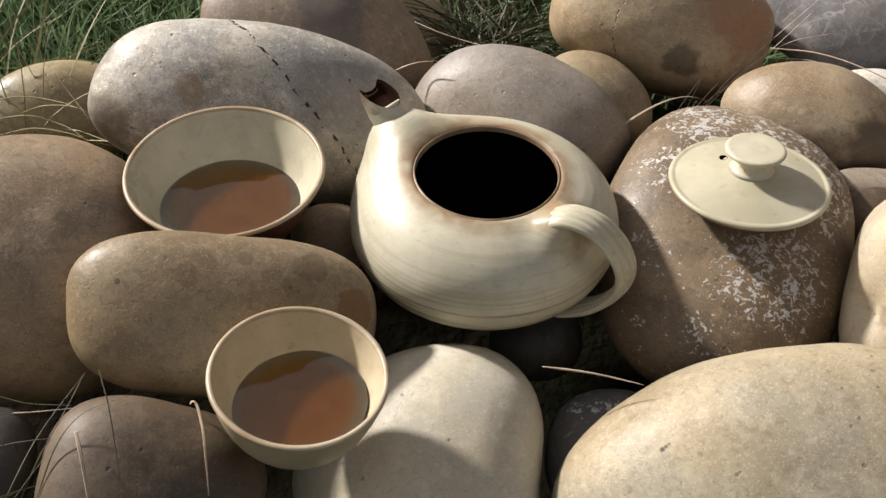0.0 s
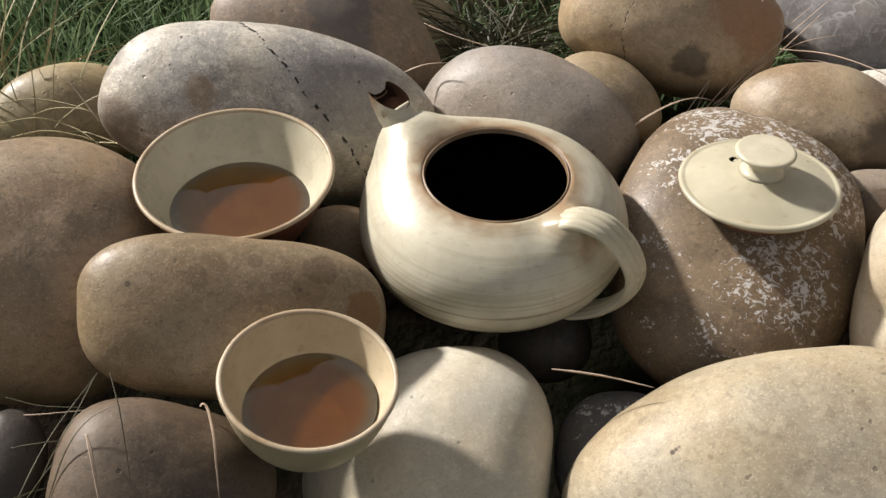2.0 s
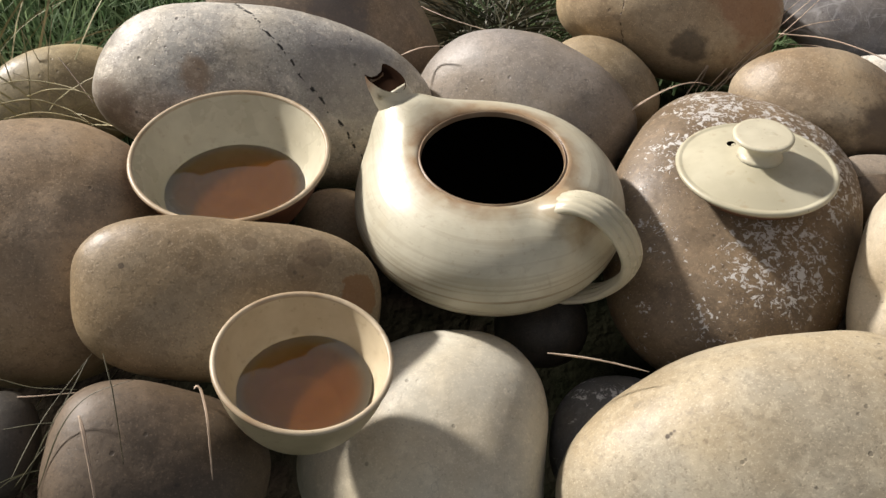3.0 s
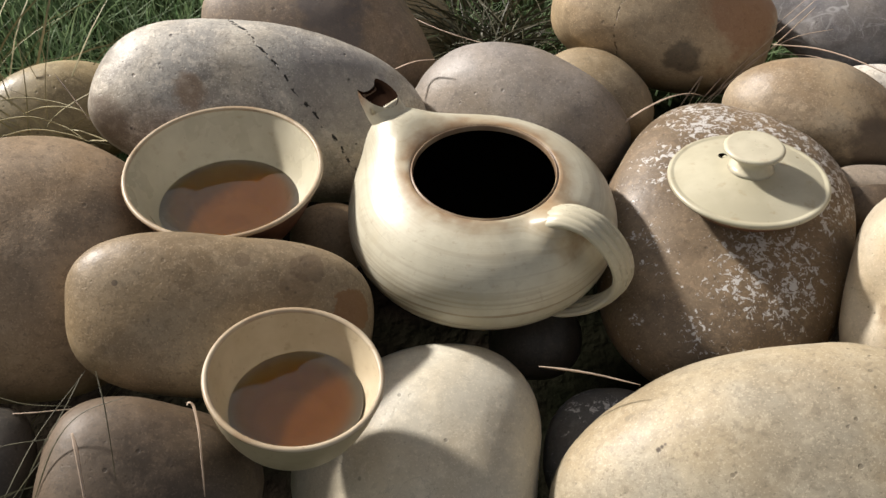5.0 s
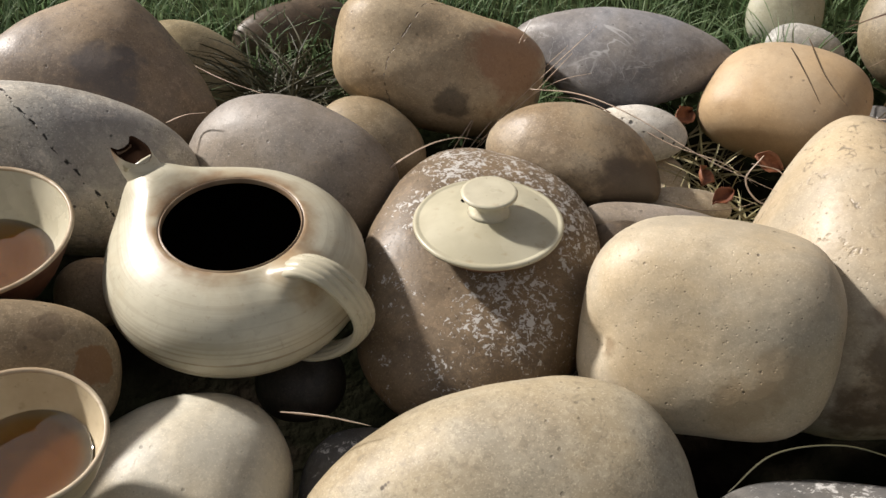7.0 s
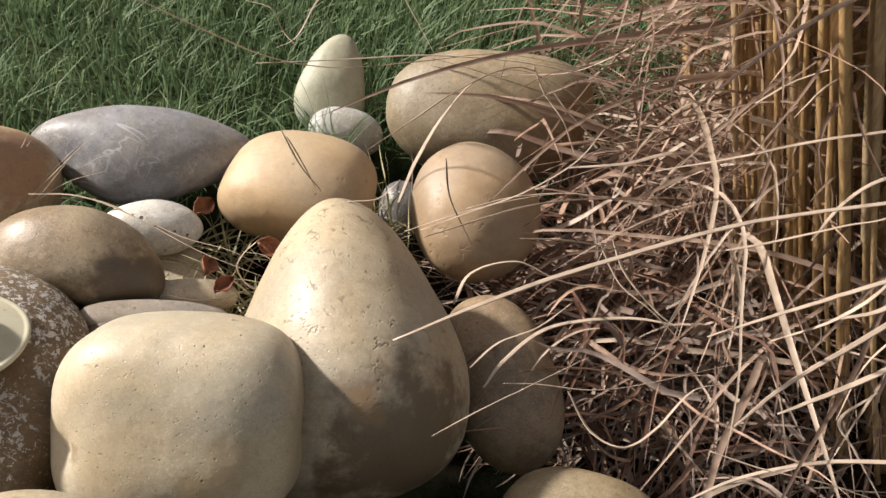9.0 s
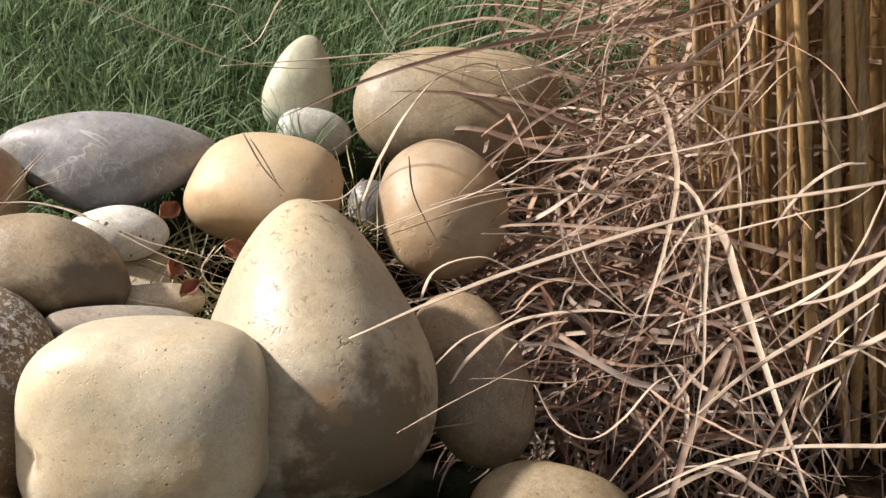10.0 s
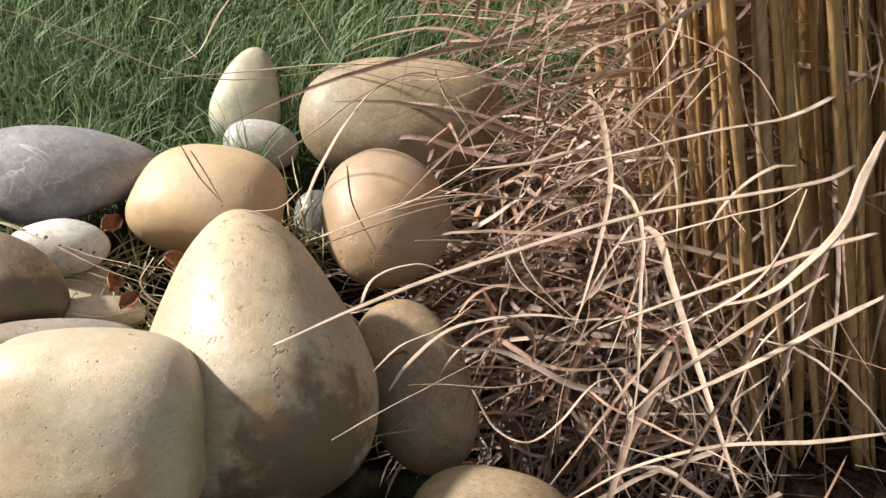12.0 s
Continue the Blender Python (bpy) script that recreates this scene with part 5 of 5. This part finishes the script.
def cane_clump():
    """Each cane: foot x and y, half width."""
    clump = tagged(new("dry_reed_clump"), "tall clump of dry golden reed canes beside the stones", "reed")
    middle = Vector((0.86, 0.02, -0.03))
    clump.matrix_world = Matrix.Translation(middle)
    rng = random.Random(11)
    canes = ((0.810, -0.055, 0.0036), (0.827, -0.110, 0.0042), (0.863, -0.135, 0.0048),
         (0.904, -0.070, 0.0042), (0.802, -0.033, 0.0033), (0.795, 0.003, 0.0039),
         (0.797, -0.008, 0.0039), (0.823, -0.014, 0.0048), (0.803, -0.096, 0.0045),
         (0.888, -0.030, 0.0042), (0.877, -0.067, 0.0048), (0.865, -0.100, 0.0054),
         (0.948, -0.037, 0.0048), (0.921, -0.096, 0.0054), (0.907, -0.128, 0.0048),
         (0.831, 0.018, 0.0036), (0.891, -0.002, 0.0036), (0.863, 0.015, 0.0042),
         (0.844, 0.044, 0.0036), (0.873, 0.050, 0.0036), (0.901, 0.048, 0.0042),
         (0.924, 0.032, 0.0042), (0.954, 0.038, 0.0042), (0.975, 0.023, 0.0042),
         (0.998, 0.007, 0.0048), (1.035, 0.011, 0.0048), (0.900, 0.098, 0.0036),
         (0.947, 0.092, 0.0042), (0.992, 0.068, 0.0042), (1.039, 0.071, 0.0042),
         (1.057, 0.047, 0.0048), (1.093, 0.044, 0.0048))
    behind = [(rng.uniform(0.86, 1.16), rng.uniform(0.02, 0.22), rng.uniform(0.0028, 0.0044)) for k in range(130)]
    beside = [(x + rng.gauss(0, 0.011), y + rng.gauss(0, 0.009), rng.uniform(0.0016, 0.0032)) for x, y, w in canes for k in range(3)]
    front = [(rng.uniform(0.90, 1.03), rng.uniform(-0.19, -0.09), rng.uniform(0.0026, 0.0046)) for k in range(18)]
    for x, y, w in (*canes, *beside, *front, *(c for c in behind if c[1] > 0.05 + 0.9 * max(0, 0.9 - c[0]))):
        foot = Vector((x, y, -0.03)) - middle
        lean = Vector((-0.002 + -0.283 * x + 0.344 * y, 0.090 + 0.138 * x + -0.168 * y, 1)) + Vector((rng.uniform(-0.035, 0.03), rng.uniform(-0.03, 0.03), 0))
        h = rng.uniform(0.55, 0.75)
        pts = [foot + lean * (h * u) + Vector((rng.uniform(-0.004, 0.004), rng.uniform(-0.004, 0.004), 0)) for u in (0, 0.25, 0.5, 0.75, 1)]
        path = smooth_path(pts, 29)
        first = rng.randrange(7)
        sizes = []
        for j in range(29):
            f = w * (1 - 0.25 * j / 28) * (1 + 0.05 * math.sin(j * 1.9 + x * 40))
            node = 1.13 if (j + first) % 7 == 0 else (0.93 if (j + first) % 7 == 1 else 1.0)
            sizes.append((f * node, f * node * 0.85))
        verts, faces = sweep(path, sizes, 10)
        cane = part("cane", mesh_of("cane", verts, faces, CANE), clump)
        # a loose leaf sheath that wraps part of the cane and splits away
        if rng.random() < 0.75:
            j0 = rng.randrange(3, 16)
            verts, faces = [], []
            open_at = rng.uniform(0, 6.28)
            for q in range(8):
                c = path[j0 + q]
                for m in range(7):
                    a = open_at + (m / 6 - 0.5) * (3.6 - 0.38 * q)
                    r = w * (1.12 + 0.02 * q * q * (0.4 + abs(m / 3 - 1)))
                    verts.append(c + Vector((r * math.cos(a), r * math.sin(a), 0)))
            for q in range(7):
                for m in range(6):
                    a = q * 7 + m
                    faces.append((a, a + 1, a + 8, a + 7))
            part("leaf_sheath", mesh_of("leaf_sheath", verts, faces, SHEATH), cane, "pale split leaf sheath")
    return clump


cane_clump()


def curl(rng, root, d, length, droop, wild, n=12):
    """A path that wanders, droops and curls."""
    pts = [root]
    for j in range(5):
        d = d.normalized() + Vector((rng.uniform(-wild, wild), rng.uniform(-wild, wild), rng.uniform(-wild, wild) - droop * j))
        step = pts[-1] + d.normalized() * (length / 5)
        step.z = max(step.z, ground_height(step.x, step.y) + 0.002)
        pts.append(step)
    return smooth_path(pts, n)


def tangle(name, count, seed, middle, spread, high, lengths, widths, material, label, droop=0.15, wild=0.55, left=-0.3):
    """Curled dry leaves that hang and lie round the reed clump."""
    rng = random.Random(seed)
    verts, faces = [], []
    for k in range(count):
        root = Vector((rng.gauss(middle[0], spread[0]), rng.gauss(middle[1], spread[1]), 0))
        if root.x < 0.59 or root.x > 0.75 and high == 0.12 or root.x < 0.62 + 0.5 * max(0, root.y) - 0.1:
            continue
        if root.y < -0.04 and rng.random() < 0.65:
            continue
        root.z = ground_height(root.x, root.y) + 0.004 + high * rng.random() ** 1.6
        a = rng.uniform(0, 2 * math.pi)
        d = Vector((math.cos(a) + left, math.sin(a), rng.uniform(-0.3, 0.6)))
        path = curl(rng, root, d, rng.uniform(*lengths), droop, wild)
        ribbon(verts, faces, path, rng.uniform(*widths), Vector((rng.uniform(-1, 1), rng.uniform(-1, 1), 1)), 0.4)
    tagged(new(name, mesh_of(name, verts, faces, material)), label, "dry leaves", kind="stuff")


tangle("dry_leaf_tangle", 420, 21, (0.67, 0.01), (0.05, 0.08), 0.12, (0.04, 0.18), (0.0016, 0.0052), LITTER, "tangle of curled dry reed leaves beside the canes", 0.08, 0.35)
tangle("arching_leaves", 110, 29, (0.67, -0.01), (0.05, 0.08), 0.10, (0.12, 0.3), (0.002, 0.0056), LITTER, "long dry reed leaves arching out over the litter", 0.1, 0.14, 1.5)
tangle("weathered_litter", 900, 41, (0.70, 0.0), (0.06, 0.07), 0.075, (0.03, 0.16), (0.0012, 0.0044), GREYLEAF, "thick litter of weathered grey-pink reed leaves", 0.1, 0.3, -0.2)
tangle("curled_leaves", 260, 43, (0.68, 0.01), (0.06, 0.08), 0.13, (0.05, 0.13), (0.0018, 0.0050), GREYLEAF, "short tightly curled dry leaf strips", 0.04, 0.95, -0.3)
tangle("leaf_litter", 300, 23, (0.79, 0.03), (0.09, 0.08), 0.03, (0.03, 0.15), (0.0012, 0.0040), LITTER, "litter of dry reed leaves at the foot of the canes", 0.1, 0.35)
tangle("brown_leaf_mass", 1100, 31, (0.85, 0.11), (0.08, 0.06), 0.42, (0.06, 0.2), (0.0016, 0.0052), BROWNLEAF, "thick mass of brown leaves among the reed canes", 0.08, 0.35, -0.3)
tangle("crossing_leaves", 150, 45, (0.86, 0.02), (0.07, 0.07), 0.36, (0.14, 0.32), (0.0028, 0.0070), BROWNLEAF, "long brown leaves slanting across the reed canes", 0.06, 0.12, -1.4)
tangle("thin_side_stems", 320, 24, (0.77, 0.07), (0.05, 0.05), 0.34, (0.08, 0.22), (0.0008, 0.0022), LITTER, "thin brown side stems leaning out of the reed clump", 0.03, 0.2, -0.5)
tangle("hanging_leaves", 150, 22, (0.80, 0.0), (0.07, 0.08), 0.34, (0.08, 0.24), (0.002, 0.0055), STRAW, "pale dry leaves hanging from the reed canes", 0.12, 0.3, -0.6)


def dead_leaf(place, size, turn, seed):
    """A curled brown leaf with a lobed edge."""
    rng = random.Random(seed)
    rows, cols = 9, 7
    verts, faces = [], []
    for i in range(rows):
        u = i / (rows - 1)
        half = size * 0.36 * math.sin(math.pi * min(1, u * 0.94 + 0.05)) ** 0.8 * (1 + 0.08 * math.sin(u * 19 + seed))
        for j in range(cols):
            v = j / (cols - 1) * 2 - 1
            verts.append(((u - 0.5) * size, v * half, size * (0.28 * v * v - 0.25 * (u - 0.5) ** 2 + 0.04 * math.sin(9 * u + 5 * v)) + rng.uniform(-1, 1) * size * 0.045))
    for i in range(rows - 1):
        for j in range(cols - 1):
            a = i * cols + j
            faces.append((a, a + 1, a + cols + 1, a + cols))
    ob = new("dead_leaf", mesh_of("dead_leaf", verts, faces, DEADLEAF))
    ob.matrix_world = pose(*place, *turn)
    thick = ob.modifiers.new("thickness", "SOLIDIFY")
    thick.thickness = 0.0004
    tagged(ob, "curled reddish-brown dead leaf between the stones", "leaf", "dead leaves")


dead_leaf((0.3827, 0.0644, 0.1078), 0.017, (35, 10, 70), 1)
dead_leaf((0.3892, 0.0463, 0.1076), 0.014, (20, -15, 20), 2)
dead_leaf((0.4220, 0.0657, 0.1146), 0.017, (40, 20, -30), 3)
dead_leaf((0.3962, 0.1372, 0.0977), 0.018, (30, 0, 40), 4)
dead_leaf((0.4210, 0.0147, 0.1213), 0.016, (20, 0, 100), 5)


def tuft(place, count, length, lean, seed, material, label, width=0.0014):
    """A loose tuft of long thin blades between the stones."""
    rng = random.Random(seed)
    verts, faces = [], []
    for k in range(count):
        root = Vector(place) + Vector((rng.gauss(0, 0.014), rng.gauss(0, 0.014), 0))
        a = rng.uniform(0, 2 * math.pi)
        d = Vector((0.55 * math.cos(a), 0.55 * math.sin(a), 0.75)) + Vector(lean)
        pts, way, n = [root], d, 5
        l = length * rng.uniform(0.5, 1.2)
        for j in range(n):
            way = way.normalized() + Vector((rng.uniform(-0.12, 0.12), rng.uniform(-0.12, 0.12), -0.22))
            pts.append(pts[-1] + way.normalized() * l / n)
        ribbon(verts, faces, smooth_path(pts, 9), width * rng.uniform(0.6, 1.4), Vector((rng.uniform(-1, 1), rng.uniform(-1, 1), 0.3)), 0.3)
    ob = new("grass_tuft", mesh_of("grass_tuft", verts, faces, material))
    tagged(ob, label, "grass", "tufts between the stones", "stuff")


tuft((-0.1290, 0.1253, 0.0750), 60, 0.1, (0.1, -0.25, 0.0), 31, DRYGRASS, "tuft of long pale grass beside the stones", 0.0014)
tuft((-0.1764, 0.1711, 0.0600), 60, 0.12, (0.35, -0.2, 0.0), 32, DRYGRASS, "tuft of long pale grass beside the stones", 0.0014)
tuft((0.1594, 0.2306, 0.0550), 130, 0.075, (0, -0.1, 0), 33, DARKGRASS, "dark green tuft between the stones", 0.0014)
tuft((0.1375, 0.2398, 0.0500), 130, 0.075, (0, -0.1, 0), 34, DARKGRASS, "dark green tuft between the stones", 0.0014)
tuft((0.5277, 0.1370, 0.0500), 90, 0.07, (0, -0.1, 0), 35, DRYGRASS, "tuft of pale grass between the stones", 0.0014)
tuft((0.3985, 0.0550, 0.0750), 80, 0.06, (0.1, -0.2, -0.3), 36, DRYGRASS, "dry grass tuft among dead leaves", 0.0014)
tuft((0.3997, 0.1206, 0.0700), 60, 0.06, (0.1, -0.2, -0.1), 37, DRYGRASS, "dry grass tuft among dead leaves", 0.0014)
tuft((0.4996, 0.2330, 0.0500), 120, 0.07, (-0.3, -0.1, 0), 38, GRASS, "green grass tuft behind the stones", 0.0014)
tuft((0.3961, 0.2392, 0.0550), 140, 0.07, (-0.3, -0.1, 0), 39, GRASS, "green grass tuft behind the stones", 0.0014)
tuft((-0.0939, -0.1043, 0.0500), 26, 0.11, (0.2, 0.15, 0.2), 40, DARKGRASS, "thin dark grass between low stones", 0.0009)
tuft((-0.0789, 0.2185, 0.0500), 150, 0.06, (0.0, -0.2, 0), 41, GRASS, "green grass tuft behind the stones", 0.0014)
tuft((-0.1329, 0.2120, 0.0500), 150, 0.07, (0.0, -0.2, 0), 42, GRASS, "green grass tuft behind the stones", 0.0014)
